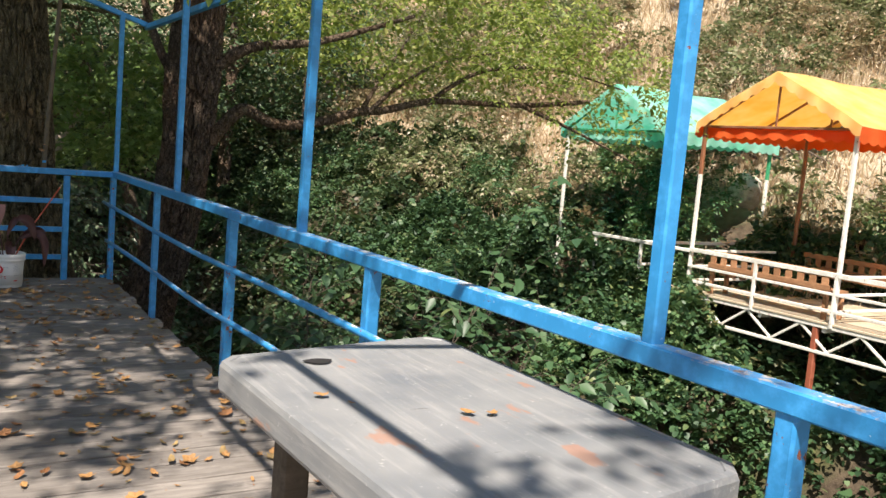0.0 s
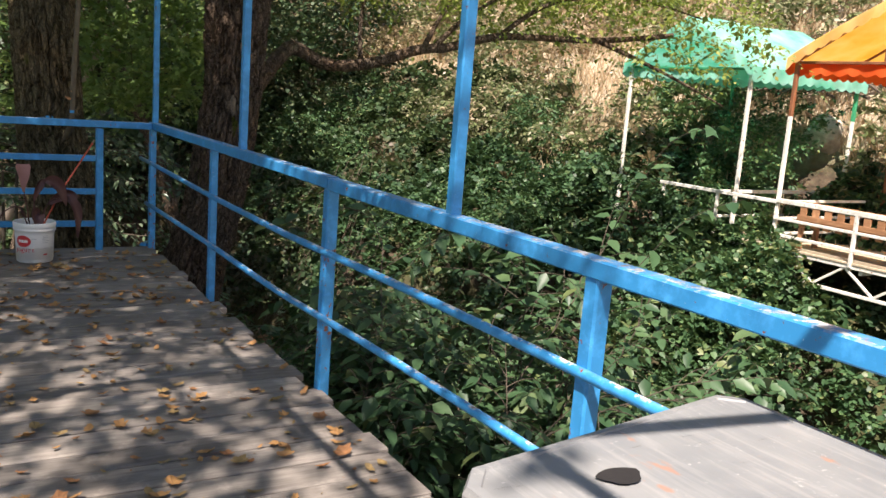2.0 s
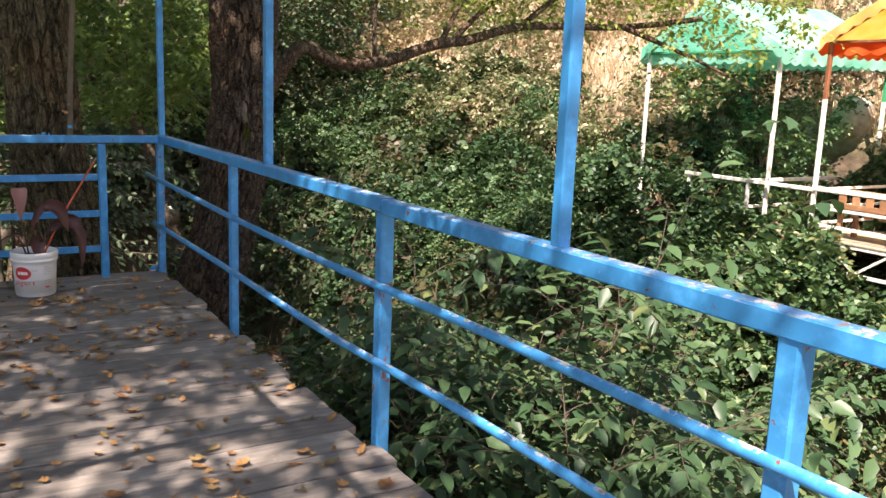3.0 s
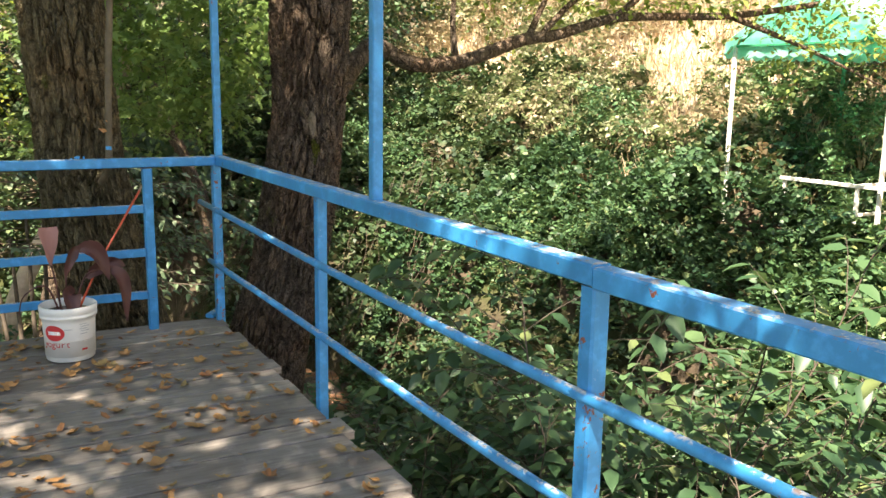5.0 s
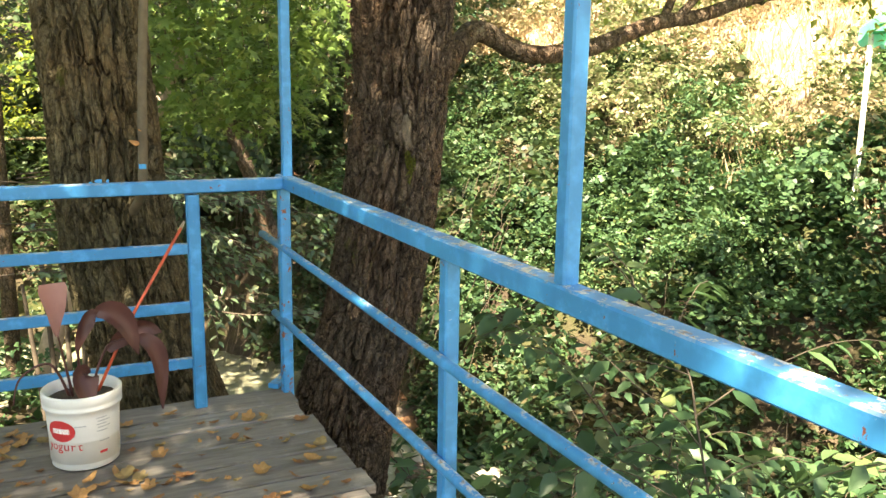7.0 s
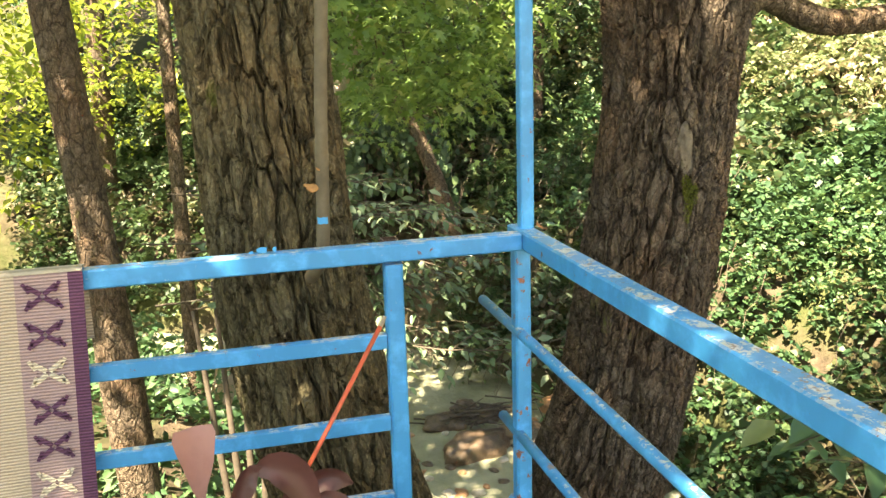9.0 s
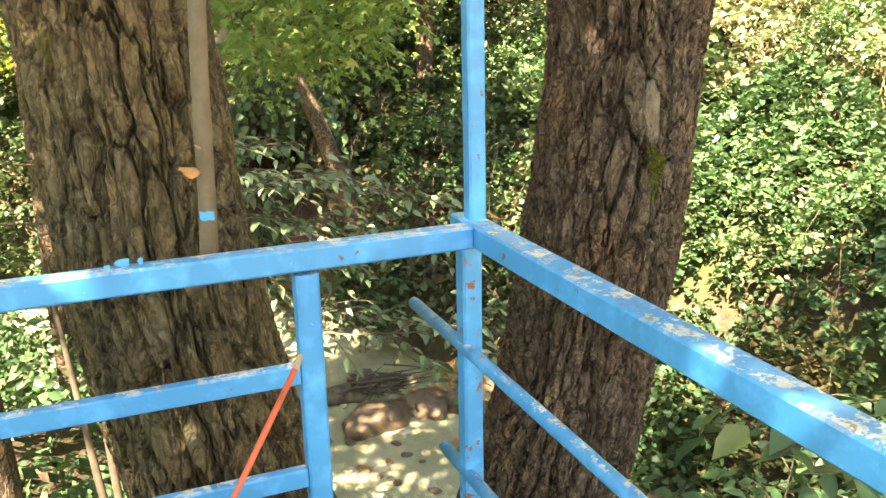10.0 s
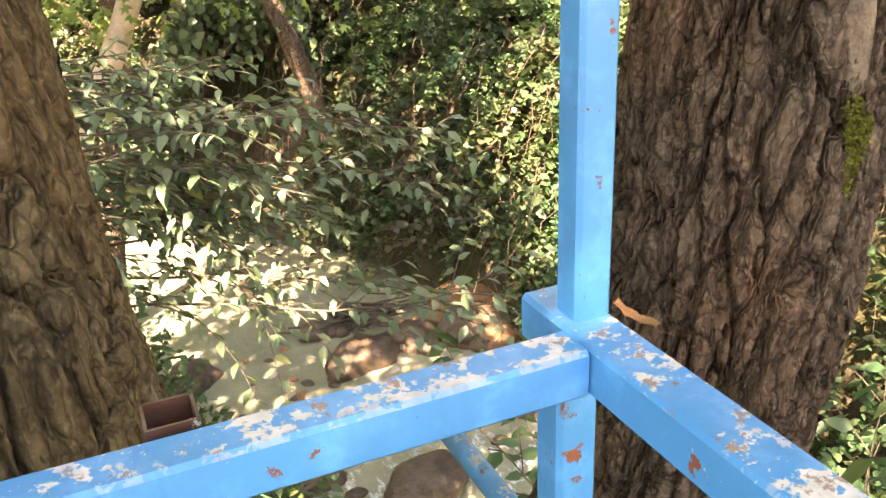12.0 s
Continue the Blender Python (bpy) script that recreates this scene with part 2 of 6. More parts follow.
SCRUB = leaf("hillside_scrub_leaves", [(0.0, (0.09, 0.13, 0.05)), (0.5, (0.18, 0.22, 0.09)), (0.8, (0.34, 0.34, 0.19)), (1.0, (0.55, 0.50, 0.37))], 0.36, glow=(0.34, 0.36, 0.17),
             patch=(0.46, 0.34, 0.22), patch_scale=0.4, thr=(0.52, 0.64))
SHRUB_LEAF = leaf("broad_shrub_leaves", [(0.0, (0.034, 0.08, 0.036)), (0.5, (0.058, 0.12, 0.052)), (0.9, (0.09, 0.16, 0.068)), (1.0, (0.16, 0.19, 0.07))], 0.22, 0.44, glow=(0.16, 0.30, 0.08))
WILLOW_LEAF = leaf("grey_green_leaves", [(0.0, (0.065, 0.11, 0.058)), (0.5, (0.12, 0.175, 0.10)), (0.96, (0.20, 0.25, 0.165)), (1.0, (0.25, 0.26, 0.06))], 0.18, 0.26, glow=(0.2, 0.28, 0.13))
MAPLE_LEAF = leaf("lobed_tree_leaves", [(0.0, (0.10, 0.17, 0.045)), (0.5, (0.165, 0.26, 0.075)), (0.85, (0.25, 0.34, 0.105)), (1.0, (0.36, 0.39, 0.13))], 0.46, glow=(0.30, 0.42, 0.12))
FAR_LEAF = leaf("sunlit_wood_leaves", [(0.0, (0.10, 0.14, 0.02)), (0.5, (0.2, 0.25, 0.035)), (0.85, (0.32, 0.34, 0.05)), (1.0, (0.46, 0.40, 0.06))], 0.5)
# Leaf tones are raised so that this crown looks sunlit.
TREE_LEAF = leaf("sunlit_small_tree_leaves", [(0.0, (0.13, 0.19, 0.045)), (0.5, (0.24, 0.31, 0.075)), (0.85, (0.37, 0.41, 0.11)), (1.0, (0.50, 0.47, 0.16))], 0.5, 0.5)
DRY_GRASS = leaf("dry_grass", [(0.0, (0.34, 0.24, 0.14)), (0.5, (0.54, 0.41, 0.26)), (1.0, (0.72, 0.62, 0.44))], 0.38, 0.7, glow=(0.5, 0.4, 0.2))
MOSS = leaf("moss_tufts", [(0.0, (0.06, 0.07, 0.01)), (0.6, (0.12, 0.13, 0.015)), (1.0, (0.2, 0.2, 0.03))], 0.1, 0.8)
PALE_BARK = plain("pale_bare_bark", (0.165, 0.132, 0.095), 0.9, 0.45, 26, 0.9, 0.012)


def ground_mat():
    m = Nodes("bank_soil")
    p = m.world_pos()
    a = m.noise(p, 0.7, 5)
    b = m.noise(p, 6.0, 6, 0.65)
    c = m.noise(p, 40.0, 4)
    z = m.node("ShaderNodeSeparateXYZ", Vector=m.node("ShaderNodeNewGeometry").outputs["Position"]).outputs[2]
    col = m.mix(m.step(b, 0.35, 0.65), (0.045, 0.034, 0.024), (0.10, 0.076, 0.052))
    col = m.mix(m.math('MULTIPLY', m.step(a, 0.42, 0.62), 0.7), col, (0.055, 0.075, 0.022))
    dry = m.mix(m.step(b, 0.35, 0.65), (0.34, 0.27, 0.18), (0.56, 0.48, 0.37))
    x = m.node("ShaderNodeSeparateXYZ", Vector=m.node("ShaderNodeNewGeometry").outputs["Position"]).outputs[0]
    sunny = m.step(m.math('ADD', x, m.math('MULTIPLY', a, 4.0)), 6.0, 9.5)
    col = m.mix(m.math('MULTIPLY', sunny, m.step(m.math('ADD', z, m.math('MULTIPLY', a, 2.0)), 1.6, 3.0)), col, dry)
    return m.done(col, 0.95, m.bump(m.math('ADD', b, m.math('MULTIPLY', c, 0.4)), 0.8, 0.05), spec=0.15)


GROUND = ground_mat()


def water_mat():
    m = Nodes("shallow_stream_water")
    p = m.world_pos((1.0, 0.55, 1.0))
    rip = m.noise(p, 5.0, 5, 0.6)
    rip2 = m.noise(p, 19.0, 4, 0.6)
    bed = m.noise(m.world_pos(), 1.3, 5, 0.6)
    col = m.mix(m.step(bed, 0.35, 0.68), (0.21, 0.21, 0.14), (0.34, 0.335, 0.24))
    y = m.node("ShaderNodeSeparateXYZ", Vector=m.node("ShaderNodeNewGeometry").outputs["Position"]).outputs[1]
    rapid = m.math('MULTIPLY', m.math('MULTIPLY', m.step(y, 15.4, 14.4), m.step(y, 12.2, 13.2)), m.step(m.noise(p, 7.0, 8, 0.75), 0.53, 0.62))
    col = m.mix(m.math('MULTIPLY', rapid, 0.85), col, (0.85, 0.87, 0.87))
    h = m.math('ADD', rip, m.math('MULTIPLY', rip2, 0.4))
    return m.done(col, m.math('ADD', 0.07, m.math('MULTIPLY', rapid, 0.5)), m.bump(h, 0.55, 0.05), spec=0.6)


WATER = water_mat()
ROCK = plain("wet_brown_stone", (0.10, 0.068, 0.045), 0.4, 0.55, 7, 0.7, 0.02)
ORANGE_ROCK = plain("orange_brown_stone", (0.30, 0.155, 0.08), 0.6, 0.5, 8, 0.7, 0.02)
SHADE_EARTH = plain("shade_dark_earth", (0.035, 0.027, 0.02), 0.95, 0.4, 3, 0.8, 0.05)
PALE_ROCK = plain("pale_dry_stone", (0.42, 0.37, 0.30), 0.85, 0.35, 6, 0.7, 0.02)
PLASTIC = plain("white_bucket_plastic", (0.74, 0.75, 0.73), 0.42, 0.06, 9, 0.06, 0.001)
RED_INK = plain("red_print", (0.55, 0.035, 0.04), 0.5, 0.1)
GREY_INK = plain("grey_print", (0.42, 0.44, 0.46), 0.5, 0.1)
WHITE_INK = plain("white_print", (0.85, 0.85, 0.83), 0.5, 0.05)
SOIL = plain("dry_potting_soil", (0.06, 0.042, 0.03), 0.95, 0.4, 40, 0.8, 0.01)
CANE = plain("orange_red_cane", (0.52, 0.09, 0.04), 0.45, 0.2, 20)
BLUE_TAPE = plain("bright_blue_paint_daub", (0.03, 0.30, 0.62), 0.5, 0.15)
FUNGUS = plain("orange_brown_bracket", (0.42, 0.21, 0.08), 0.8, 0.3, 30)
WILTED = leaf("wilted_purple_leaves", [(0.0, (0.045, 0.018, 0.018)), (0.5, (0.075, 0.03, 0.028)), (1.0, (0.13, 0.05, 0.042))], 0.03, 0.42, glow=(0.3, 0.08, 0.06))
PINK_LEAF = leaf("dried_pink_leaf", [(0.0, (0.33, 0.16, 0.14)), (1.0, (0.42, 0.22, 0.19))], 0.06, 0.6, glow=(0.5, 0.25, 0.2))
FALLEN_LEAF = [plain("fallen_leaf_tan", (0.31, 0.165, 0.06), 0.75, 0.35, 30), plain("fallen_leaf_brown", (0.23, 0.105, 0.04), 0.8, 0.35, 30),
               plain("fallen_leaf_yellow", (0.33, 0.175, 0.06), 0.7, 0.3, 30), plain("fallen_leaf_olive", (0.23, 0.155, 0.06), 0.7, 0.3, 30)]


def cloth(name, base, light):
    """Awning fabric that glows when the sun stands behind it."""
    m = Nodes(name)
    n = m.noise(m.coords(), 3.0, 4)
    w = m.noise(m.coords((60, 60, 60)), 3.0, 2)
    col = m.mix(m.step(n, 0.3, 0.7), base, light)
    m.done(col, 0.6, m.bump(m.math('ADD', n, m.math('MULTIPLY', w, 0.1)), 0.3, 0.02))
    tr = m.node("ShaderNodeBsdfTranslucent", Color=col)
    mixer = m.node("ShaderNodeMixShader", Fac=0.62)
    m.link(m.bsdf.outputs[0], mixer.inputs[1])
    m.link(tr.outputs[0], mixer.inputs[2])
    m.link(mixer.outputs[0], m.out.inputs["Surface"])
    return m.mat


ORANGE_CLOTH = cloth("orange_awning_fabric", (0.97, 0.66, 0.20), (0.98, 0.78, 0.40))
RED_CLOTH = cloth("red_orange_hem", (0.85, 0.17, 0.03), (0.88, 0.24, 0.06))
# The paler second tone stands for sun glare on the green cloth.
GREEN_CLOTH = cloth("green_awning_fabric", (0.24, 0.74, 0.57), (0.62, 0.90, 0.83))


# ---- geometry helpers ----
class Shape:
    """Collects vertices and faces of one mesh."""

    def __init__(self):
        self.v, self.f = [], []

    def add(self, verts, faces):
        o = len(self.v)
        self.v += [tuple(p) for p in verts]
        self.f += [tuple(i + o for i in f) for f in faces]
        return self

    def beam(self, a, b, w, h, up=(0, 0, 1), bevel=0.12):
        """A bar of rectangular section w x h from a to b with chamfered edges."""
        a, b = Vector(a), Vector(b)
        d = (b - a).normalized()
        u = Vector(up)
        if abs(d.dot(u)) > 0.98:
            u = Vector((0, 1, 0))
        s = d.cross(u).normalized()
        u = s.cross(d).normalized()
        c = min(w, h) * bevel
        x, y = w / 2, h / 2
        prof = [(x, -y + c), (x, y - c), (x - c, y), (-x + c, y), (-x, y - c), (-x, -y + c), (-x + c, -y), (x - c, -y)]
        vs = [e + s * p + u * q for e in (a, b) for p, q in prof]
        fs = [(i, (i + 1) % 8, 8 + (i + 1) % 8, 8 + i) for i in range(8)] + [tuple(range(7, -1, -1)), tuple(range(8, 16))]
        return self.add(vs, fs)

    def box(self, c, size, bevel=0.08, rot=0.0):
        c = Vector(c)
        d = Matrix.Rotation(rot, 3, 'Z') @ Vector((size[0] / 2, 0, 0))
        return self.beam(c - d, c + d, size[1], size[2], bevel=bevel)

    def tube(self, pts, radii, n=10, cap=True):
        pts = [Vector(p) for p in pts]
        if not hasattr(radii, "__len__"):
            radii = [radii] * len(pts)
        d0 = (pts[1] - pts[0]).normalized()
        u = d0.orthogonal().normalized()
        vs, fs = [], []
        for i, p in enumerate(pts):
            d = (pts[min(i + 1, len(pts) - 1)] - pts[max(i - 1, 0)]).normalized()
            u = (u - d * u.dot(d)).normalized()
            w = d.cross(u)
            for k in range(n):
                a = 2 * math.pi * k / n
                vs.append(p + (u * math.cos(a) + w * math.sin(a)) * radii[i])
        for i in range(len(pts) - 1):
            for k in range(n):
                fs.append((i * n + k, i * n + (k + 1) % n, (i + 1) * n + (k + 1) % n, (i + 1) * n + k))
        if cap:
            fs += [tuple(range(n - 1, -1, -1)), tuple(range(len(vs) - n, len(vs)))]
        return self.add(vs, fs)

    def lathe(self, profile, n=40, center=(0, 0, 0)):
        """Turns (radius, z) round the vertical through center."""
        vs = [(center[0] + r * math.cos(2 * math.pi * k / n), center[1] + r * math.sin(2 * math.pi * k / n), center[2] + z)
              for r, z in profile for k in range(n)]
        fs = [(i * n + k, i * n + (k + 1) % n, (i + 1) * n + (k + 1) % n, (i + 1) * n + k) for i in range(len(profile) - 1) for k in range(n)]
        return self.add(vs, fs)


def part(name, shape, material, parent=None, label="", smooth=False, place=None):
    """Links a shape as one mesh object under a thing or under a part."""
    me = bpy.data.meshes.new(name)
    me.from_pydata(shape.v, [], shape.f)
    me.update()
    me.materials.append(material)
    if smooth:
        me.polygons.foreach_set("use_smooth", [True] * len(me.polygons))
    ob = new(name, me)
    if place is not None:
        ob.matrix_basis = place
    if parent is not None:
        ob.parent = parent
    if label:
        tagged(ob, label)
    return ob


def thing(name, place, label, category, group="", kind=""):
    ob = new(name)
    ob.matrix_basis = place
    return tagged(ob, label, category, group, kind)


OVATE = (np.array([(0, 0, 0), (0.28, -0.27, 0.05), (0.66, -0.2, 0.03), (1, 0, -0.12), (0.66, 0.2, 0.03), (0.28, 0.27, 0.05), (0.5, 0, -0.03)], float),
         [(0, 1, 6), (1, 2, 6), (2, 3, 6), (3, 4, 6), (4, 5, 6), (5, 0, 6)])
SIMPLE = (np.array([(0, 0, 0), (0.42, -0.3, 0.06), (1, 0, -0.1), (0.42, 0.3, 0.06)], float), [(0, 1, 2), (0, 2, 3)])
BROAD = (np.array([(0, 0, 0), (0.1, -0.42, 0.05), (0.62, -0.36, 0.0), (1, 0, -0.08), (0.62, 0.36, 0.0), (0.1, 0.42, 0.05)], float),
         [(0, 1, 2), (0, 2, 3), (0, 3, 4), (0, 4, 5)])
LOBED = (np.array([(0, 0, 0), (0.12, -0.5, -0.04), (0.3, -0.2, 0.02), (0.72, -0.48, -0.06), (0.6, -0.14, 0.02), (1, 0, -0.1),
                   (0.6, 0.14, 0.02), (0.72, 0.48, -0.06), (0.3, 0.2, 0.02), (0.12, 0.5, -0.04)], float),
         [(0, 1, 2), (0, 2, 4), (2, 3, 4), (0, 4, 5), (0, 5, 6), (0, 6, 8), (6, 7, 8), (0, 8, 9)])
BLADE = (np.array([(0, -0.02, 0), (0, 0.02, 0), (0.55, 0.013, 0.0), (0.55, -0.013, 0.0), (1, 0, -0.16)], float), [(0, 1, 2), (0, 2, 3), (3, 2, 4)])


def unit(a):
    return a / np.maximum(np.linalg.norm(a, axis=1, keepdims=True), 1e-9)


def leaves(name, where, tip, normal, size, material, shape=SIMPLE, parent=None, label="", width=1.0):
    """Many leaves in one mesh: base points, tip directions, upper-side normals, lengths."""
    T, F = shape
    T = T * np.array([1, width, 1])
    n = len(where)
    t = unit(np.asarray(tip, float))
    s = unit(np.cross(np.asarray(normal, float), t))
    u = np.cross(t, s)
    size = np.broadcast_to(np.asarray(size, float), (n,))
    V = (where[:, None, :] + size[:, None, None] * (T[None, :, 0:1] * t[:, None, :] + T[None, :, 1:2] * s[:, None, :] + T[None, :, 2:3] * u[:, None, :]))
    k = len(T)
    F = np.asarray(F, np.int32)
    idx = (F[None] + (np.arange(n, dtype=np.int32) * k)[:, None, None]).reshape(-1)
    me = bpy.data.meshes.new(name)
    me.vertices.add(n * k)
    me.vertices.foreach_set("co", V.reshape(-1).astype(np.float32))
    me.loops.add(len(idx))
    me.loops.foreach_set("vertex_index", idx)
    m = len(idx) // 3
    me.polygons.add(m)
    me.polygons.foreach_set("loop_start", np.arange(0, 3 * m, 3, dtype=np.int32))
    me.materials.append(material)
    me.update(calc_edges=True)
    ob = new(name, me)
    if parent is not None:
        ob.parent = parent
    if label:
        tagged(ob, label)
    return ob


def rand_dirs(rng, n):
    return unit(rng.normal(size=(n, 3)))


def vnoise(x, y, scale, seed=0):
    """Smooth value noise on arrays, about -1 to 1."""
    x, y = x / scale + seed * 17.3, y / scale + seed * 9.1
    xi, yi = np.floor(x), np.floor(y)
    fx, fy = x - xi, y - yi
    fx, fy = fx * fx * (3 - 2 * fx), fy * fy * (3 - 2 * fy)

    def h(a, b):
        v = np.sin(a * 127.1 + b * 311.7) * 43758.5453
        return (v - np.floor(v)) * 2 - 1
    return (h(xi, yi) * (1 - fx) + h(xi + 1, yi) * fx) * (1 - fy) + (h(xi, yi + 1) * (1 - fx) + h(xi + 1, yi + 1) * fx) * fy


# ---- ground: a stream valley, one sheet to the horizon ----
WATER_Z = -3.8
COURSE = np.array([(6.0, -400), (6.0, -8), (5.7, 4), (5.0, 9), (4.1, 13), (3.1, 17.0), (1.6, 20.2), (-4.0, 22.5), (-12.0, 25.0), (-400, 60)], float)


def course_offset(x, y):
    """Distance from the stream's middle line; positive on the steep hill side."""
    best = np.full(np.shape(x), 1e9)
    sign = np.ones(np.shape(x))
    for a, b in zip(COURSE[:-1], COURSE[1:]):
        d = b - a
        t = np.clip(((x - a[0]) * d[0] + (y - a[1]) * d[1]) / (d @ d), 0, 1)
        px, py = x - a[0] - t * d[0], y - a[1] - t * d[1]
        r = np.hypot(px, py)
        s = np.where(d[0] * py - d[1] * px < 0, 1.0, -1.0)
        sign = np.where(r < best, s, sign)
        best = np.minimum(best, r)
    return best * sign


def ground_z(x, y):
    x, y = np.asarray(x, float), np.asarray(y, float)
    o = course_offset(x, y)
    half = 2.2 + 0.45 * vnoise(x, y, 2.2, 1) + np.where(y < 10, np.clip((10 - y) * 0.5, 0, 1.6), 0)
    r = np.maximum(o - half, 0)
    hill = np.interp(r, [0, 1.4, 4.0, 6.0, 26.0, 200.0], [0, 2.5, 3.7, 4.9, 19.5, 60.0])
    left = np.maximum(-o - 2.3 - 0.4 * vnoise(x, y, 2.0, 2), 0)
    flat = 2.0 * (1 - np.exp(-left / 1.1)) + 0.03 * np.minimum(left, 60)
    bed = -0.28 * np.clip(1 - (o / 2.4) ** 2, 0, 1) - 0.06
    rough = 0.16 * vnoise(x, y, 0.9, 3) + 0.06 * vnoise(x, y, 0.35, 4)
    rough = rough + np.clip(r - 3, 0, 8) / 8 * 0.7 * vnoise(x, y, 3.5, 5)
    return WATER_Z + bed + hill + flat + rough * np.clip(np.abs(o) / 2.5, 0.3, 1)


def ground():
    def axis(lo, hi, step, far):
        mid = np.arange(lo, hi + step / 2, step)
        g = np.cumsum(step * 1.28 ** np.arange(1, 22))
        g = g[g < far]
        return np.concatenate([lo - g[::-1], mid, hi + g])
    xs, ys = axis(-14, 26, 0.22, 420), axis(-8, 34, 0.22, 420)
    X, Y = np.meshgrid(xs, ys)
    Z = ground_z(X, Y)
    nx, ny = len(xs), len(ys)
    i = np.arange(nx * ny).reshape(ny, nx)
    quads = np.stack([i[:-1, :-1], i[:-1, 1:], i[1:, 1:], i[1:, :-1]], -1).reshape(-1, 4)
    me = bpy.data.meshes.new("ground")
    me.from_pydata(np.stack([X, Y, Z], -1).reshape(-1, 3).tolist(), [], quads.tolist())
    me.polygons.foreach_set("use_smooth", [True] * len(me.polygons))
    me.materials.append(GROUND)
    tagged(new("ground", me), "brown earth banks and dry grassy hillside along a stream", "ground", kind="structure")
    s = Shape()
    gx, gy = np.linspace(-40, 16, 60), np.linspace(-30, 40, 70)
    s.add([(x, y, WATER_Z) for y in gy for x in gx],
          [(r * 60 + c, r * 60 + c + 1, (r + 1) * 60 + c + 1, (r + 1) * 60 + c) for r in range(69) for c in range(59)])
    ob = part("water", s, WATER, smooth=True)
    tagged(ob, "shallow murky green stream water with small rapids", "stream", kind="structure")


ground()


# ---- the deck's railings and roof frame ----
RAIL_X, END_Y = 1.33, 8.80


def rail_top(y):
    """Height of the side rail's upper face: the two lengths meet with a small step."""
    return 0.9895 + 0.0008 * (5.3 - y) if y < 5.31 else 0.9945 + 0.0015 * (y - 5.3)


def railing_side():
    skew = math.degrees(math.atan(0.0078))
    r = thing("railing", pose(RAIL_X - 0.02, 8.9, 0, 0, 0, skew) @ pose(0, -8.9, 0), "bright blue painted steel railing with peeling top rail", "railing")
    s = Shape()
    for a, b in ((-3.0, 5.305), (5.309, 8.895)):
        s.beam((0, a, rail_top(a + 0.008) - 0.0275), (0, b, rail_top(b) - 0.0275), 0.060, 0.055, bevel=0.09)
    part("top_rail", s, BLUE, r, "worn chalky top rail")
    for y, w in ((-2.3, 0.056), (-0.4, 0.056), (1.55, 0.056), (3.515, 0.058), (5.335, 0.056), (7.19, 0.046)):
        part("post", Shape().beam((0.006, y, -0.14), (0.006, y, rail_top(y - 0.05) - 0.0545), w, w), BLUE_FLAKED if y in (1.55, 5.335) else BLUE, r)
    part("post", Shape().beam((-0.012, 8.83, -0.2), (-0.012, 8.83, 0.944), 0.05, 0.05), BLUE_FLAKED, r, "corner post with rust-red flaked paint")
    for e, ys, zs in ((9.17, (-3, 3.5, 4.6, 5.7, 7.2, 9.2), (0.672, 0.672, 0.666, 0.650, 0.657, 0.684)), (8.97, (-3, 4.0, 4.8, 5.8, 7.0, 9.0), (0.374, 0.374, 0.364, 0.338, 0.348, 0.338))):
        pts = [(-0.03 + 0.004 * math.sin(1.7 * y), y, float(np.interp(y, ys, zs))) for y in np.linspace(-3, e, 30)]
        part("pipe", Shape().tube(pts, 0.0165, 12), BLUE, r, "thin round scuffed pipe", smooth=True)
    part("foot_plate", Shape().box((-0.02, 8.93, 0.012), (0.16, 0.05, 0.024), rot=0.9), BLUE, r)
    return r


def railing_end():
    r = thing("railing", pose(0, END_Y, 0), "blue painted steel end railing with four flat bars", "railing")
    part("top_rail", Shape().beam((-3.2, -0.016, 0.976), (RAIL_X - 0.052, -0.016, 0.972), 0.052, 0.052, bevel=0.09), BLUE, r, "top rail with flaking white patches")
    for x in (0.895, -0.03, -1.6, -3.1):
        part("post", Shape().beam((x, -0.015, -0.1), (x, -0.015, 0.938), 0.052, 0.05), BLUE, r)
    for z in (0.71, 0.455, 0.205):
        part("bar", Shape().beam((-3.1, -0.02, z + 0.004), (0.866, -0.02, z), 0.03, 0.046), BLUE, r)
    s = Shape()
    for dx, dy, w, up in ((0.022, 0, 0.046, (1, 0, 0)), (-0.022, 0, 0.046, (1, 0, 0)), (0, 0.022, 0.046, (0, 1, 0)), (0, -0.022, 0.046, (0, 1, 0))):
        s.beam((0.90 + dx, 0.045 + dy, 0.9), (0.90 + dx, 0.045 + dy, 0.998), 0.046, 0.003, up=up)
    part("tube_stub", s, RUST, r, "cut-off rusty square tube stub")
    return r


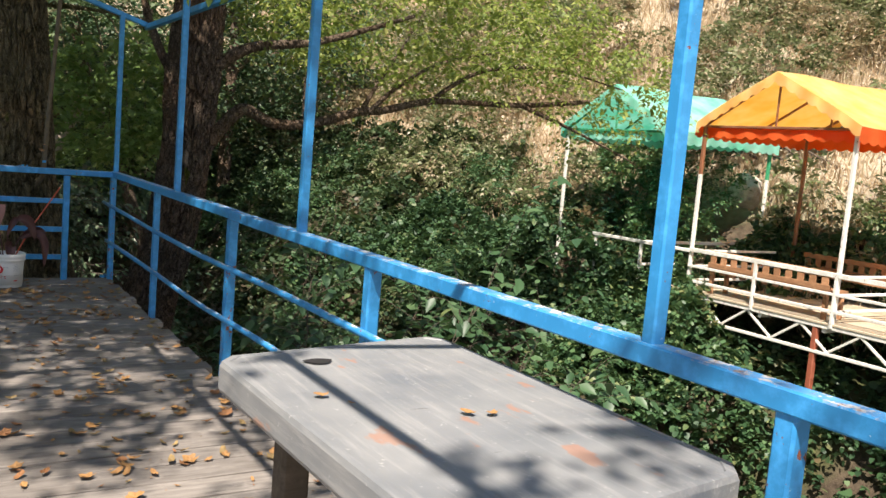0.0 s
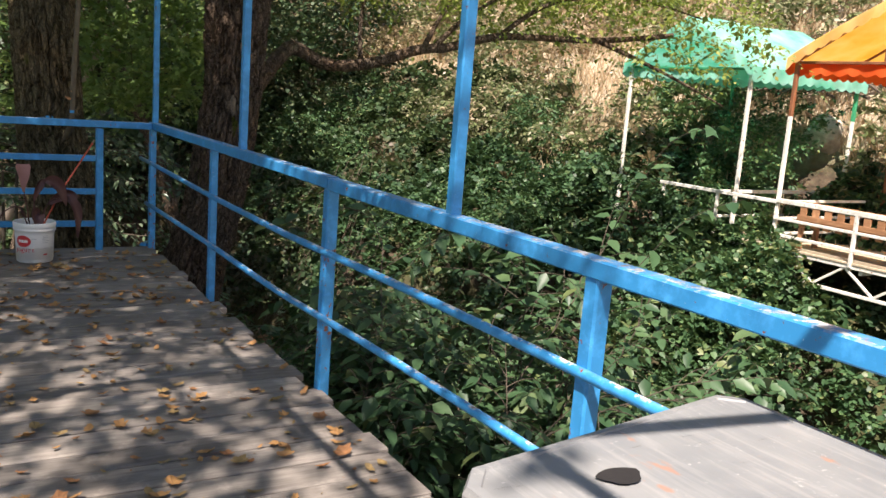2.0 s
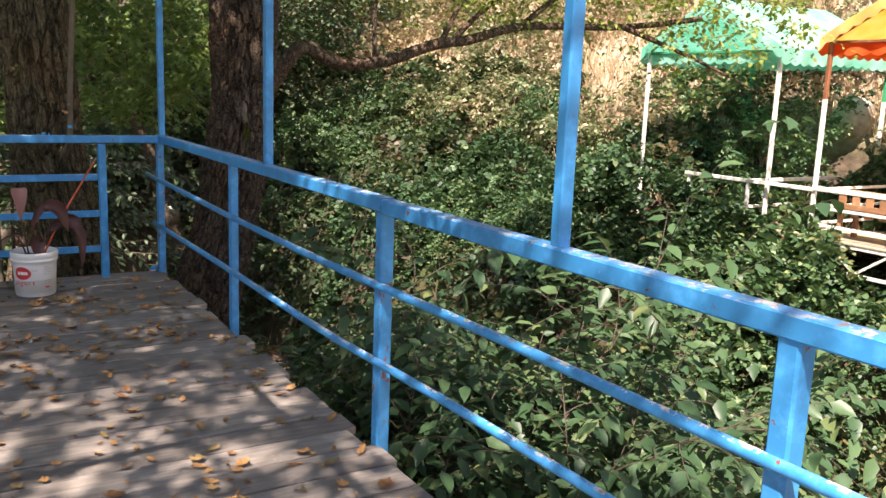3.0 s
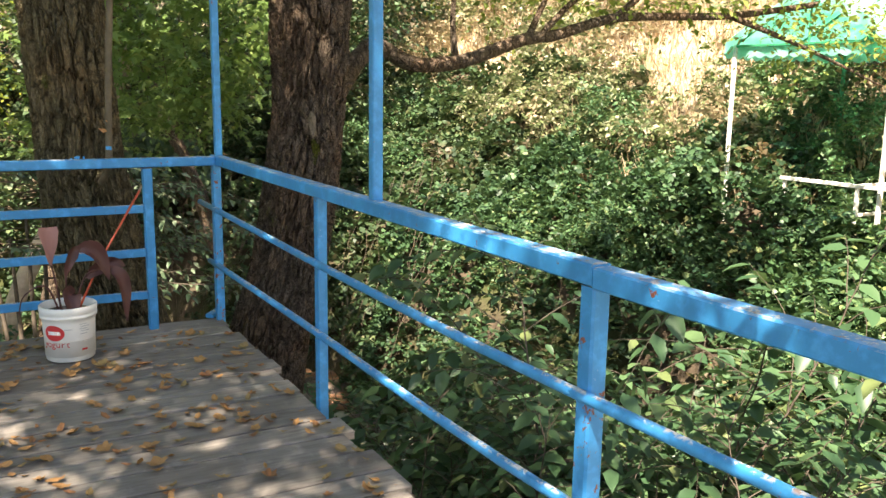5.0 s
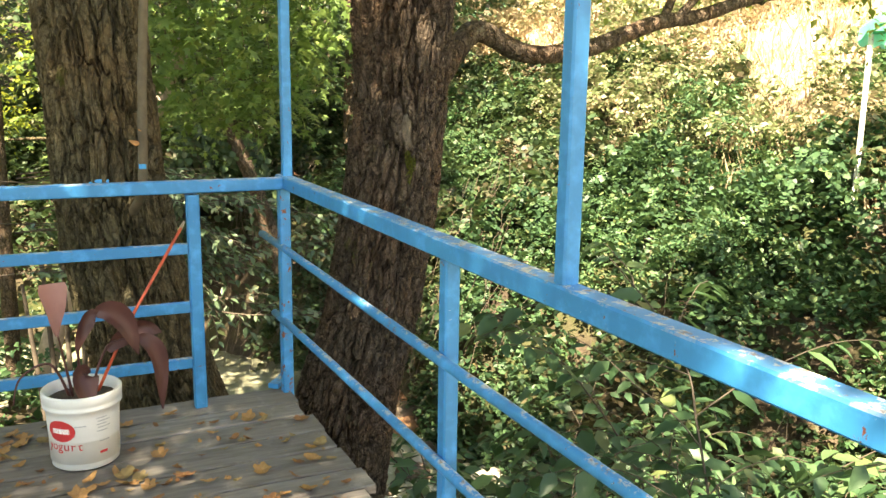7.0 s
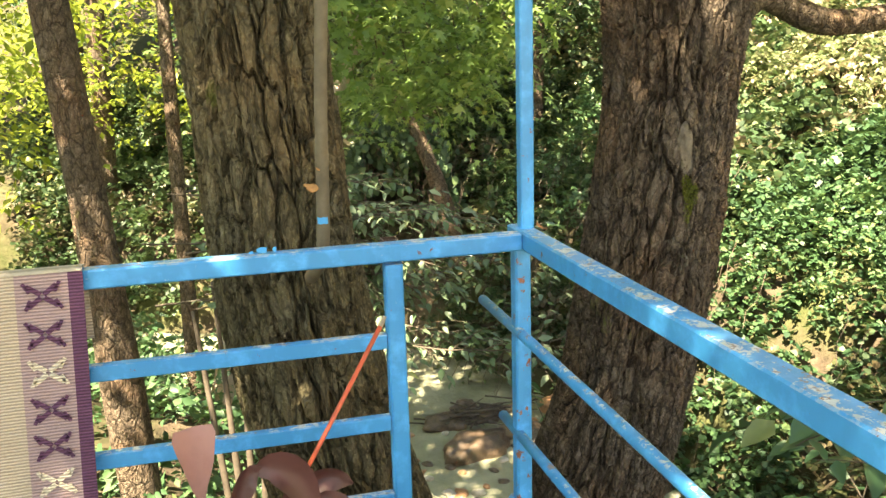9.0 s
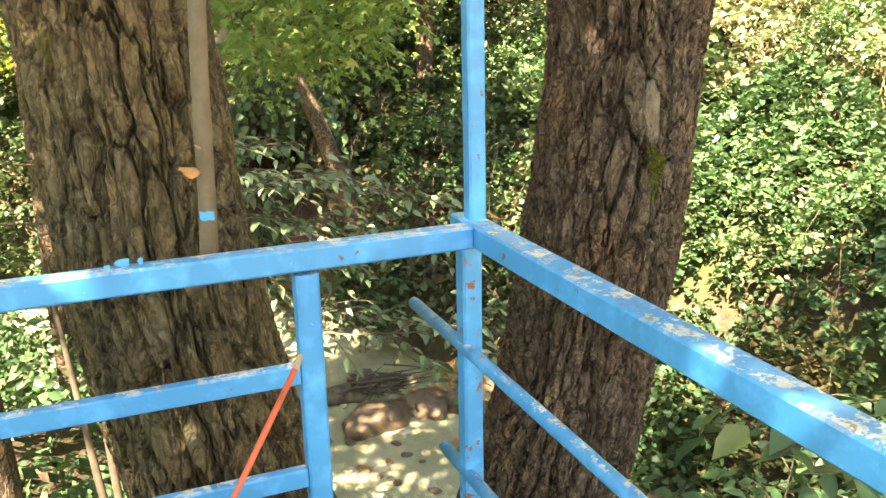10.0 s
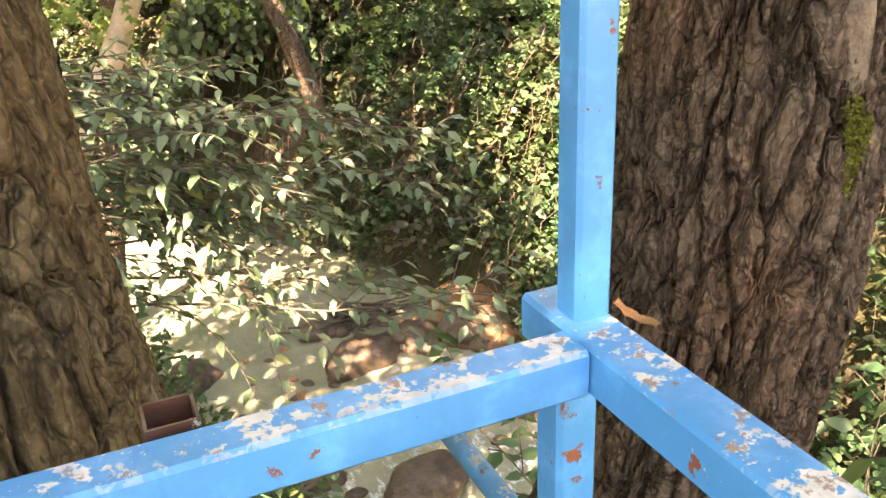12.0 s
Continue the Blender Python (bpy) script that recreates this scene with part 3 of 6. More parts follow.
def roof_frame():
    def lean(y):
        return -0.014 + 0.0074 * (8.9 - y)
    r = thing("roof_frame", pose(RAIL_X, 0, 0), "open blue painted steel roof frame on slender posts", "roof frame")
    for y, w in ((-0.45, 0.044), (1.965, 0.044), (4.285, 0.043), (6.62, 0.042), (8.83, 0.042)):
        part("post", Shape().beam((lean(y), y, rail_top(y)), (lean(y), y, 2.42), w, w), BLUE, r, "upright blue post with small paint chips")
    for y in (-0.45, 1.965, 4.285, 6.62):
        part("rafter", Shape().beam((0.22, y, 2.36), (-1.48, y, 2.86), 0.04, 0.04), BLUE, r)
        part("rafter", Shape().beam((-1.48, y, 2.86), (-3.2, y, 2.36), 0.04, 0.04), BLUE, r)
    part("eave_beam", Shape().beam((0.22, -3, 2.33), (0.22, 8.9, 2.35), 0.05, 0.05), BLUE, r)
    part("ridge_beam", Shape().beam((-1.48, -3, 2.84), (-1.48, 8.9, 2.84), 0.034, 0.034), BLUE, r)
    part("rafter", Shape().beam((0.22, 8.85, 2.36), (-1.48, 8.85, 2.86), 0.045, 0.045), BLUE, r)
    part("rafter", Shape().beam((-1.48, 8.85, 2.86), (-3.2, 8.85, 2.36), 0.045, 0.045), BLUE, r)
    return r


railing_side()
railing_end()
roof_frame()


# ---- the table ----
def table():
    t = thing("table", pose(1.005, 2.37, 0), "heavy grey painted wooden table with worn scuffed top", "table")
    s = Shape()
    rim = [(-0.445, 0.58), (0.425, 0.73), (0.445, -0.68), (-0.42, -0.80)]

    def ring(inset, z):
        out = []
        for i, (x, y) in enumerate(rim):
            c = 0.05
            px, py = rim[i - 1]
            nx, ny = rim[(i + 1) % 4]
            for (qx, qy), order in (((px, py), 0), ((nx, ny), 1)):
                d = Vector((qx - x, qy - y)).normalized() * c
                k = 1 - inset
                out.append(((x + d.x) * k, (y + d.y) * (1 - inset * 0.6), z))
        return out
    levels = [ring(0.012, 0.655), ring(0.0, 0.668), ring(0.0, 0.735), ring(0.012, 0.75), ring(0.055, 0.752), ring(0.06, 0.748)]
    vs = [p for lv in levels for p in lv]
    fs = [(k * 8 + i, k * 8 + (i + 1) % 8, (k + 1) * 8 + (i + 1) % 8, (k + 1) * 8 + i) for k in range(5) for i in range(8)]
    fs += [tuple(range(7, -1, -1)), tuple(range(40, 48))]
    s.add(vs, fs)
    part("tabletop", s, TABLE_PAINT, t, "scratched grey top with raised rim")
    # A flat dark disc on the top stands in for the hole's darkness.
    hole = Shape().add([(-0.16 + 0.045 * math.cos(a) * (1 + 0.2 * math.sin(3 * a)), 0.455 + 0.032 * math.sin(a), 0.7535) for a in np.linspace(0, 2 * math.pi, 14, endpoint=False)],
                       [tuple(range(14))])
    part("hole", hole, plain("hole_shade", (0.012, 0.01, 0.01), 0.95), t, "flat dark disc standing in for the broken hole in the top")
    for x in (-0.12, 0.12):
        for y in (-0.5, 0.42):
            part("leg", Shape().beam((x * 2.0, y, 0.0), (x * 2.0, y, 0.655), 0.09, 0.09), BEAM_WOOD, t, "dark wooden leg")
    for y in (-0.5, 0.5):
        part("cross_rail", Shape().beam((-0.3, y, 0.62), (0.3, y, 0.62), 0.05, 0.07), BEAM_WOOD, t)
    part("stretcher", Shape().beam((0, -0.5, 0.2), (0, 0.5, 0.2), 0.07, 0.05), BEAM_WOOD, t)
    return t


table()


# ---- the two big trees beside the deck ----
def trunk_mesh(axis, radii, rows, cols, seed, furrow, lobes, wide, tall, deep=1.0):
    """A furrowed trunk along a bent axis: long fissures part the bark into plates."""
    ax = [Vector(p) for p in axis]
    n = len(ax) - 1
    s = Shape()
    vs = []
    for i in range(rows + 1):
        f = i / rows
        f = (0.12 * f / 0.1 if f < 0.1 else 0.12 + 0.68 * (f - 0.1) / 0.8 if f < 0.9 else 0.8 + 0.2 * (f - 0.9) / 0.1) * n
        k = min(int(f), n - 1)
        w = f - k
        p0, p1, p2, p3 = ax[max(k - 1, 0)], ax[k], ax[k + 1], ax[min(k + 2, n)]
        c = 0.5 * ((2 * p1) + (p2 - p0) * w + (2 * p0 - 5 * p1 + 4 * p2 - p3) * w * w + (3 * p1 - p0 - 3 * p2 + p3) * w ** 3)
        r = radii[k] * (1 - w) + radii[k + 1] * w
        for j in range(cols):
            a = 2 * math.pi * j / cols
            q = Vector((math.cos(a), math.sin(a), 0))
            wob = lobes * noise.noise(Vector((q.x * 1.5, q.y * 1.5, c.z * 0.6 + seed)))
            bend = 0.12 * noise.noise(Vector((q.x * 2, q.y * 2, c.z * 2.2 + seed))) + 0.05 * noise.noise(Vector((q.x * 5, q.y * 5, c.z * 8 + seed)))
            u = Vector((math.cos(a + bend), math.sin(a + bend), 0)) * wide
            e = Vector((u.x, u.y, c.z * tall + seed * 3))
            g1 = noise.noise(Vector((u.x * 0.9, u.y * 0.9, c.z * tall * 0.3 + seed)))
            rag = noise.noise_vector(Vector((q.x * 13, q.y * 13, c.z * 11 + seed)))
            e = e + Vector((rag.x * 0.13, rag.y * 0.13, rag.z * 0.3))
            near, spot = noise.voronoi(e)
            edge = min((near[1] - near[0]) / 0.12, 1.0)
            small = noise.voronoi(e * 2.3 + Vector((3, 1, 7)))[0]
            chip = min((small[1] - small[0]) / 0.14, 1.0)
            lift = noise.noise(spot[0] * 3.7)
            tip = max(-1.0, min(1.0, (e.z - spot[0].z) * 1.4))
            fine = noise.noise(Vector((q.x * 34, q.y * 34, c.z * 60 + seed)))
            plate = edge * edge * (3 - 2 * edge)
            d = furrow * (1.25 * (plate - 0.75) + 0.35 * lift + plate * (0.18 * tip * (1 if lift > 0 else -1) + 0.22 * chip) + 0.2 * fine - 0.6 * math.exp(-(g1 / 0.06) ** 2))
            g = r * (1 + wob) + d
            vs.append(c + Vector((q.x * g, q.y * (g + (deep - 1) * r), 0)))
    fs = [(i * cols + j, i * cols + (j + 1) % cols, (i + 1) * cols + (j + 1) % cols, (i + 1) * cols + j) for i in range(rows) for j in range(cols)]
    fs.append(tuple(rows * cols + j for j in range(cols)))
    return s.add(vs, fs)


def bough(pts, r0, r1, seed=0, n=12, steps=6):
    """A gently crooked branch through the points."""
    ax = [Vector(p) for p in pts]
    out = []
    m = len(ax) - 1
    for i in range(m * steps + 1):
        k = min(i // steps, m - 1)
        w = i / steps - k
        p0, p1, p2, p3 = ax[max(k - 1, 0)], ax[k], ax[k + 1], ax[min(k + 2, m)]
        out.append(0.5 * ((2 * p1) + (p2 - p0) * w + (2 * p0 - 5 * p1 + 4 * p2 - p3) * w * w + (3 * p1 - p0 - 3 * p2 + p3) * w ** 3))
    rad = [(r0 + (r1 - r0) * i / (len(out) - 1)) * (1 + 0.10 * noise.noise(Vector((i * 0.6, seed, 0)))) for i in range(len(out))]
    return Shape().tube(out, rad, n), out


def shoots(rng, base, way, length, count, size, droop=0.5, spread=0.3):
    """Leafy shoots: leaves sit alternately along drooping stems; base, tip, normal, size arrays."""
    m = len(base)
    d = unit(np.asarray(way, float))
    length = np.broadcast_to(np.asarray(length, float), (m,))
    f = (np.arange(count) + 0.6) / count
    side = np.cross(d, np.array([0, 0, 1.0])) + rng.normal(size=(m, 3)) * 0.12
    side = unit(side)
    lift = unit(np.cross(side, d) * 1.0 + rng.normal(size=(m, 3)) * 0.3)
    P = base[:, None, :] + d[:, None, :] * (length[:, None] * f)[..., None]
    P[..., 2] -= droop * length[:, None] * f ** 2
    sign = np.where(np.arange(count) % 2, 1.0, -1.0)[None, :, None] * np.ones((m, 1, 1))
    tip = d[:, None, :] * 0.6 + side[:, None, :] * sign * 0.85 + np.array([0, 0, -0.35 - 0.3 * droop]) + rng.normal(size=(m, count, 3)) * spread
    nor = lift[:, None, :] + np.array([0, 0, 0.5]) + side[:, None, :] * sign * 0.25 + rng.normal(size=(m, count, 3)) * spread
    sz = size * (1.1 - 0.45 * f)[None, :] * rng.uniform(0.7, 1.25, (m, count)) * rng.uniform(0.8, 1.2, (m, 1))
    P = P + rng.normal(size=P.shape) * 0.012
    return P.reshape(-1, 3), tip.reshape(-1, 3), nor.reshape(-1, 3), sz.reshape(-1)


def clumps(rng, centers, per, spread, size, droop=0.4, flat=0.5):
    """Leafy twigs round cluster centres: base, tip, normal, size arrays."""
    twigs = max(2, per // 8)
    c = np.repeat(np.asarray(centers, float), twigs, axis=0)
    d = rng.normal(size=c.shape) * np.array([1, 1, flat])
    base = c + d * spread * 0.45
    return shoots(rng, base, d + np.array([0, 0, 0.15]), spread * rng.uniform(0.9, 2.0, len(c)), 8, size, droop * 0.8)


def crown_centers(rng, n, center, radii, hollow=0.3):
    d = rand_dirs(rng, n)
    r = rng.uniform(hollow, 1, n) ** 0.6
    return np.asarray(center) + d * r[:, None] * np.asarray(radii)


def tree_left():
    rng = np.random.default_rng(11)
    t = thing("tree", pose(0, 0, 0), "large leaning grey-brown willow with deeply furrowed bark", "tree")
    ax = [(1.40, 9.6, -3.2), (1.14, 9.55, -1.3), (0.87, 9.52, -0.3), (0.73, 9.5, 0.25), (0.64, 9.48, 0.8), (0.60, 9.48, 1.4), (0.565, 9.5, 2.0), (0.45, 9.6, 3.2), (0.2, 9.8, 5.0)]
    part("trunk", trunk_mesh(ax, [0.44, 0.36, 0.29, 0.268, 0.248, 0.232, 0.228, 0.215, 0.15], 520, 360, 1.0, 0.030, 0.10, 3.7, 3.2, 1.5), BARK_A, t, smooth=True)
    s, _ = bough([(0.55, 9.35, 4.4), (-0.6, 8.6, 5.4), (-1.8, 7.4, 6.0)], 0.12, 0.04, 3)
    part("limb", s, BARK_A, t, smooth=True)
    s, _ = bough([(0.4, 9.5, 4.2), (0.6, 7.5, 5.6), (0.2, 5.0, 6.4)], 0.12, 0.04, 4)
    part("limb", s, BARK_A, t, smooth=True)
    # Out-of-view leaf clusters placed overhead to dapple deck, rails and trunk.
    C = np.concatenate([crown_centers(rng, 560, (-2.9, 3.3, 6.8), (3.3, 4.6, 1.6)), crown_centers(rng, 300, (-1.7, 5.2, 6.5), (2.1, 2.0, 0.8)),
                        crown_centers(rng, 130, (-0.2, 7.0, 6.3), (1.5, 1.5, 0.7)), crown_centers(rng, 20, (-1.5, -1.0, 6.6), (1.0, 1.0, 0.8))])
    # Clusters are thinned where sun should reach the deck and table top.
    fx, fy = C[:, 0] + 0.44 * C[:, 2], C[:, 1] + 0.51 * C[:, 2]
    sun_gaps = (np.hypot(fx - 0.1, fy - 3.1) < 1.45) | (np.hypot((fx - 1.35) / 1.0, (fy - 3.2) / 1.2) < 1.0)
    C = C[~sun_gaps | (rng.uniform(0, 1, len(C)) > 0.86)]
    w, tp, nn, sz = clumps(rng, C, 40, 0.30, 0.12)
    leaves("crown", w, tp, nn, sz, MAPLE_LEAF, SIMPLE, t, "overhead leaf crown, out of view, added to dapple the deck")
    s, pts = bough([(0.2, 5.0, 6.4), (0.3, 4.5, 5.2), (0.5, 4.3, 3.6), (0.72, 4.2, 2.25), (0.8, 4.2, 2.02)], 0.012, 0.003, 6, 6)
    part("hanging_twig", s, BARK_A, t, smooth=True)
    s, pts = bough([(0.66, 4.24, 2.6), (0.62, 4.2, 2.2), (0.6, 4.2, 2.0)], 0.005, 0.002, 7, 6)
    part("hanging_twig", s, BARK_A, t, smooth=True)
    k = 26
    w = np.stack([rng.uniform(0.55, 0.98, k), 4.2 + rng.normal(size=k) * 0.05, rng.uniform(1.99, 2.4, k)], -1)
    leaves("twig_leaves", w, rng.normal(size=(k, 3)) * 0.4 + np.array([0, 0, -1.0]), rng.normal(size=(k, 3)) * 0.5 + np.array([0, -1.0, 0.3]), 0.085 * rng.uniform(0.7, 1.2, k), MAPLE_LEAF, OVATE, t)
    return t


def tree_right():
    rng = np.random.default_rng(12)
    t = thing("tree", pose(0, 0, 0), "dark rough-barked tree with a long crooked side limb", "tree")
    ax = [(1.42, 9.45, -3.2), (1.55, 9.43, -1.5), (1.76, 9.42, -0.4), (1.92, 9.41, 0.15), (2.045, 9.41, 0.75), (2.12, 9.42, 1.4), (2.14, 9.45, 2.0), (2.25, 9.6, 3.2), (2.5, 9.8, 5.0)]
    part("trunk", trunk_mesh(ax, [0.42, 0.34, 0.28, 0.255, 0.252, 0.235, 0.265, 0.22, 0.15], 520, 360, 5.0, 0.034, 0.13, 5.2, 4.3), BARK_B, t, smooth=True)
    s, pts = bough([(2.2, 9.6, 1.05), (2.52, 9.85, 1.42), (2.74, 9.95, 1.66), (2.9, 10, 1.725), (3.22, 10, 1.6), (3.68, 10.0, 1.64), (4.25, 10.0, 1.83), (4.62, 10, 1.89), (5.1, 10, 2.03),
                    (5.5, 10.0, 2.09), (6.6, 9.9, 2.15), (7.6, 9.7, 2.3)], 0.082, 0.03, 7)
    limb = part("limb", s, BARK_B, t, "crooked side limb over the bank", smooth=True)
    for b in ([(4.3, 10, 1.82), (4.5, 10.05, 2.15), (4.85, 10.2, 2.6), (5.3, 10.3, 3.3)], [(4.42, 10, 1.85), (4.75, 9.9, 2.2), (5.3, 9.8, 2.55), (6.2, 9.7, 2.8)],
              [(5.2, 10, 2.02), (5.9, 9.9, 2.5), (6.9, 9.7, 2.65), (8.0, 9.5, 2.5)], [(3.6, 10, 1.62), (3.6, 10.05, 2.1), (3.75, 10.1, 3.0)], [(6.6, 9.9, 2.15), (7.4, 9.6, 1.85), (8.2, 9.3, 1.5)]):
        s, _ = bough(b, 0.035, 0.008, 2, 8)
        part("branch", s, BARK_B, limb, smooth=True)
    s, _ = bough([(2.25, 9.5, 2.0), (2.7, 9.4, 2.35), (3.4, 9.2, 2.5), (4.4, 9.0, 2.9)], 0.075, 0.02, 9)
    part("limb", s, BARK_B, t, smooth=True)
    s, _ = bough([(2.08, 9.5, 1.8), (1.88, 9.58, 2.12), (1.72, 9.75, 2.6), (1.5, 10, 3.6)], 0.055, 0.03, 5)
    part("limb", s, BARK_B, t, smooth=True)
    k = 1900
    a = rng.uniform(0, 6.283, k)
    q = np.sqrt(rng.uniform(0, 1, k)) * (0.75 + 0.25 * np.sin(3 * a + 1))
    mx, mz = 2.045 + 0.032 * q * np.cos(a), 0.99 + 0.095 * q * np.sin(a)
    my = 9.41 - np.sqrt(0.268 ** 2 - (mx - 2.07) ** 2)
    leaves("moss", np.stack([mx, my + rng.uniform(-0.006, 0.008, k), mz], -1), rng.normal(size=(k, 3)) + np.array([-0.2, -1.0, 0.3]), rng.normal(size=(k, 3)) + np.array([0, -0.5, 1.0]),
           0.008 * rng.uniform(0.6, 1.4, k), MOSS, SIMPLE, t, "yellow-green moss patch on the bark")
    n, vs, fs = 9, [], []
    for r in (0.250, 0.268):
        for i in range(n):
            for j in range(5):
                f, g = i / (n - 1), j / 4 - 0.5
                x = 2.035 - 0.008 * f + g * 0.046 * (1 - 0.6 * (2 * f - 1) ** 4) + 0.004 * math.sin(9 * f + g)
                vs.append((x, 9.41 - math.sqrt((r + 0.003 * math.sin(11 * f + 5 * g)) ** 2 - (x - 2.08) ** 2), 1.075 + 0.17 * f + 0.012 * math.sin(7 * g)))
    for o in (0, 45):
        fs += [tuple(o + q for q in (i * 5 + j, i * 5 + j + 1, i * 5 + j + 6, i * 5 + j + 5)) for i in range(n - 1) for j in range(4)]
    rim = [j for j in range(5)] + [i * 5 + 4 for i in range(1, n)] + [(n - 1) * 5 + j for j in (3, 2, 1, 0)] + [i * 5 for i in range(n - 2, 0, -1)]
    fs += [(rim[i], rim[(i + 1) % len(rim)], 45 + rim[(i + 1) % len(rim)], 45 + rim[i]) for i in range(len(rim))]
    part("bark_plate", Shape().add(vs, fs), PALE_BARK, t, "pale bare plate of bark", smooth=True)
    C = np.concatenate([crown_centers(rng, 300, (5.2, 10.0, 3.0), (3.0, 1.6, 0.85)), crown_centers(rng, 110, (3.0, 8.6, 5.2), (2.5, 2.5, 1.4)),
                        crown_centers(rng, 40, (7.6, 9.5, 2.4), (1.4, 0.9, 0.7))])
    w, tp, nn, sz = clumps(rng, C, 40, 0.26, 0.085)
    leaves("crown", w, tp, nn, sz, TREE_LEAF, SIMPLE, t, "open crown of small yellow-green leaves")
    return t


tree_left()
tree_right()


def stem():
    t = thing("sapling", pose(0, 0, 0), "slender smooth pale sapling stem against the large trunk", "sapling")
    s, _ = bough([(0.66, 9.22, 0.76), (0.712, 9.02, 0.90), (0.724, 8.968, 1.02), (0.74, 8.965, 1.4), (0.775, 8.98, 1.9), (0.83, 9.0, 2.8), (0.9, 9.1, 4.0)], 0.0222, 0.017, 2, 14, 8)
    part("trunk", s, plain("smooth_pale_bark", (0.115, 0.092, 0.058), 0.8, 0.3, 14), t, smooth=True)
    vs = [(0.7245 + 0.0222 * math.cos(a), 8.966 + 0.0222 * math.sin(a), z + 0.0012 * math.sin(7 * a)) for z in (1.036, 1.056) for a in np.linspace(-2.5, -0.95, 10)]
    part("paint_mark", Shape().add(vs, [(i, i + 1, i + 11, i + 10) for i in range(9)]), BLUE_TAPE, t, "small patch of blue paint", True)
    return t


stem()


# ---- bank vegetation ----
def scatter(rng, n, x0, x1, y0, y1, keep=None):
    x, y = rng.uniform(x0, x1, n), rng.uniform(y0, y1, n)
    if keep is not None:
        k = keep(x, y)
        x, y = x[k], y[k]
    return x, y


def carpet(name, rng, n, box, keep, lift, size, material, shape, label, category, puff=0.35, wavelength=1.1, seed=1, tilt=0.6):
    """A leafy cover that swells into mounds over the ground."""
    x, y = scatter(rng, int(n / 3.4), *box, keep)
    z = ground_z(x, y)
    e = 0.15
    nx, ny = (ground_z(x - e, y) - ground_z(x + e, y)) / (2 * e), (ground_z(x, y - e) - ground_z(x, y + e)) / (2 * e)
    nor = unit(np.stack([np.clip(nx, -1.2, 1.2), np.clip(ny, -1.2, 1.2), np.ones_like(nx)], -1))
    rise = 0.5 * vnoise(x, y, wavelength, seed) + 0.45 * vnoise(x, y, wavelength * 0.42, seed + 1) + 0.22 * vnoise(x, y, 0.22, seed + 2)
    thin = rng.uniform(-1.0, 0.0, len(x)) < rise
    x, y, z, nor, rise = x[thin], y[thin], z[thin], nor[thin], rise[thin]
    h = puff * np.maximum(0.5 + rise, 0.03) * rng.uniform(0.3, 1.0, len(x)) ** 0.6 + lift
    P = np.stack([x, y, z], -1) + nor * h[:, None]
    way = nor * 0.55 + np.array([-0.12, -0.12, 0.35]) + rng.normal(size=P.shape) * 0.55
    ob = leaves(name, *shoots(rng, P, way, size * rng.uniform(2.0, 4.6, len(P)), 8, size, tilt), material, shape)
    return tagged(ob, label, category, kind="stuff")


def hill_dist(x, y):
    return course_offset(x, y) - 2.2


R = np.random.default_rng(5)
UNDER = lambda x, y: (x > 9.2) & (x < 13.2) & (y < 10.6)
carpet("ivy", R, 120000, (3.0, 13.0, 8.5, 24.0), lambda x, y: (y < 17.2 + 0.8 * vnoise(x, y, 1.0, 33)) & (hill_dist(x, y) > -0.35) & (hill_dist(x, y) < 4.6 + 0.9 * vnoise(x, y, 1.2, 41)) & ~UNDER(x, y), 0.03, 0.095, IVY, BROAD,
       "dense ivy and bramble covering the steep stream bank", "ivy", 0.85, 1.5, 2)
carpet("bramble", R, 60000, (4.0, 14.0, 8.5, 22.0), lambda x, y: (hill_dist(x, y) > 1.2) & (hill_dist(x, y) < 5.2 + 1.4 * vnoise(x, y, 1.4, 43)) & (vnoise(x, y, 1.6, 7) > -0.1) & ~UNDER(x, y), 0.1, 0.085, BRAMBLE, SIMPLE,
       "bright green bramble mounds on the bank", "bramble", 1.05, 1.7, 5)
carpet("hillside_scrub", R, 260000, (8.0, 34.0, 2.0, 36.0), lambda x, y: (hill_dist(x, y) > 4.6) & (vnoise(x, y, 2.4, 9) + 0.5 * vnoise(x, y, 0.9, 11) > -0.12), 0.05, 0.13, SCRUB, SIMPLE,
       "sunlit yellow-green scrub on the dry hillside", "scrub", 1.3, 2.2, 8, 0.9)


carpet("bramble", R, 60000, (6.8, 11.5, 2.0, 10.8), lambda x, y: (hill_dist(x, y) > -1.0) & ((np.hypot((x - 8.7) / 1.3, (y - 9.2) / 1.9) < 1) | (vnoise(x, y, 1.3, 21) > 0.25)) & ((x < 9.6) | (y > 9.6)), 0.05, 0.085, BRAMBLE, BROAD,
       "light green bramble and vines at the platform's foot", "bramble", 1.1, 1.2, 23)
carpet("bramble", R, 9000, (9.4, 12.6, 4.0, 10.2), lambda x, y: hill_dist(x, y) > -1.2, 0.02, 0.10, IVY, BROAD,
       "dark ivy on the shaded earth below the platform", "bramble", 0.35, 1.0, 31)
carpet("ivy", R, 50000, (11.0, 19.0, 3.0, 15.0), lambda x, y: (hill_dist(x, y) > 3.0) & (hill_dist(x, y) < 8.0) & (y > 9.0 - 0.3 * (x - 11)) & (vnoise(x, y, 1.5, 25) > -0.1) & (np.hypot((x - 12.9) / 1.3, (y - 11.4) / 1.5) > 1), 0.05, 0.10, BRAMBLE, BROAD,
       "green creeper patches on the slope behind the platform", "ivy", 0.55, 1.2, 27)


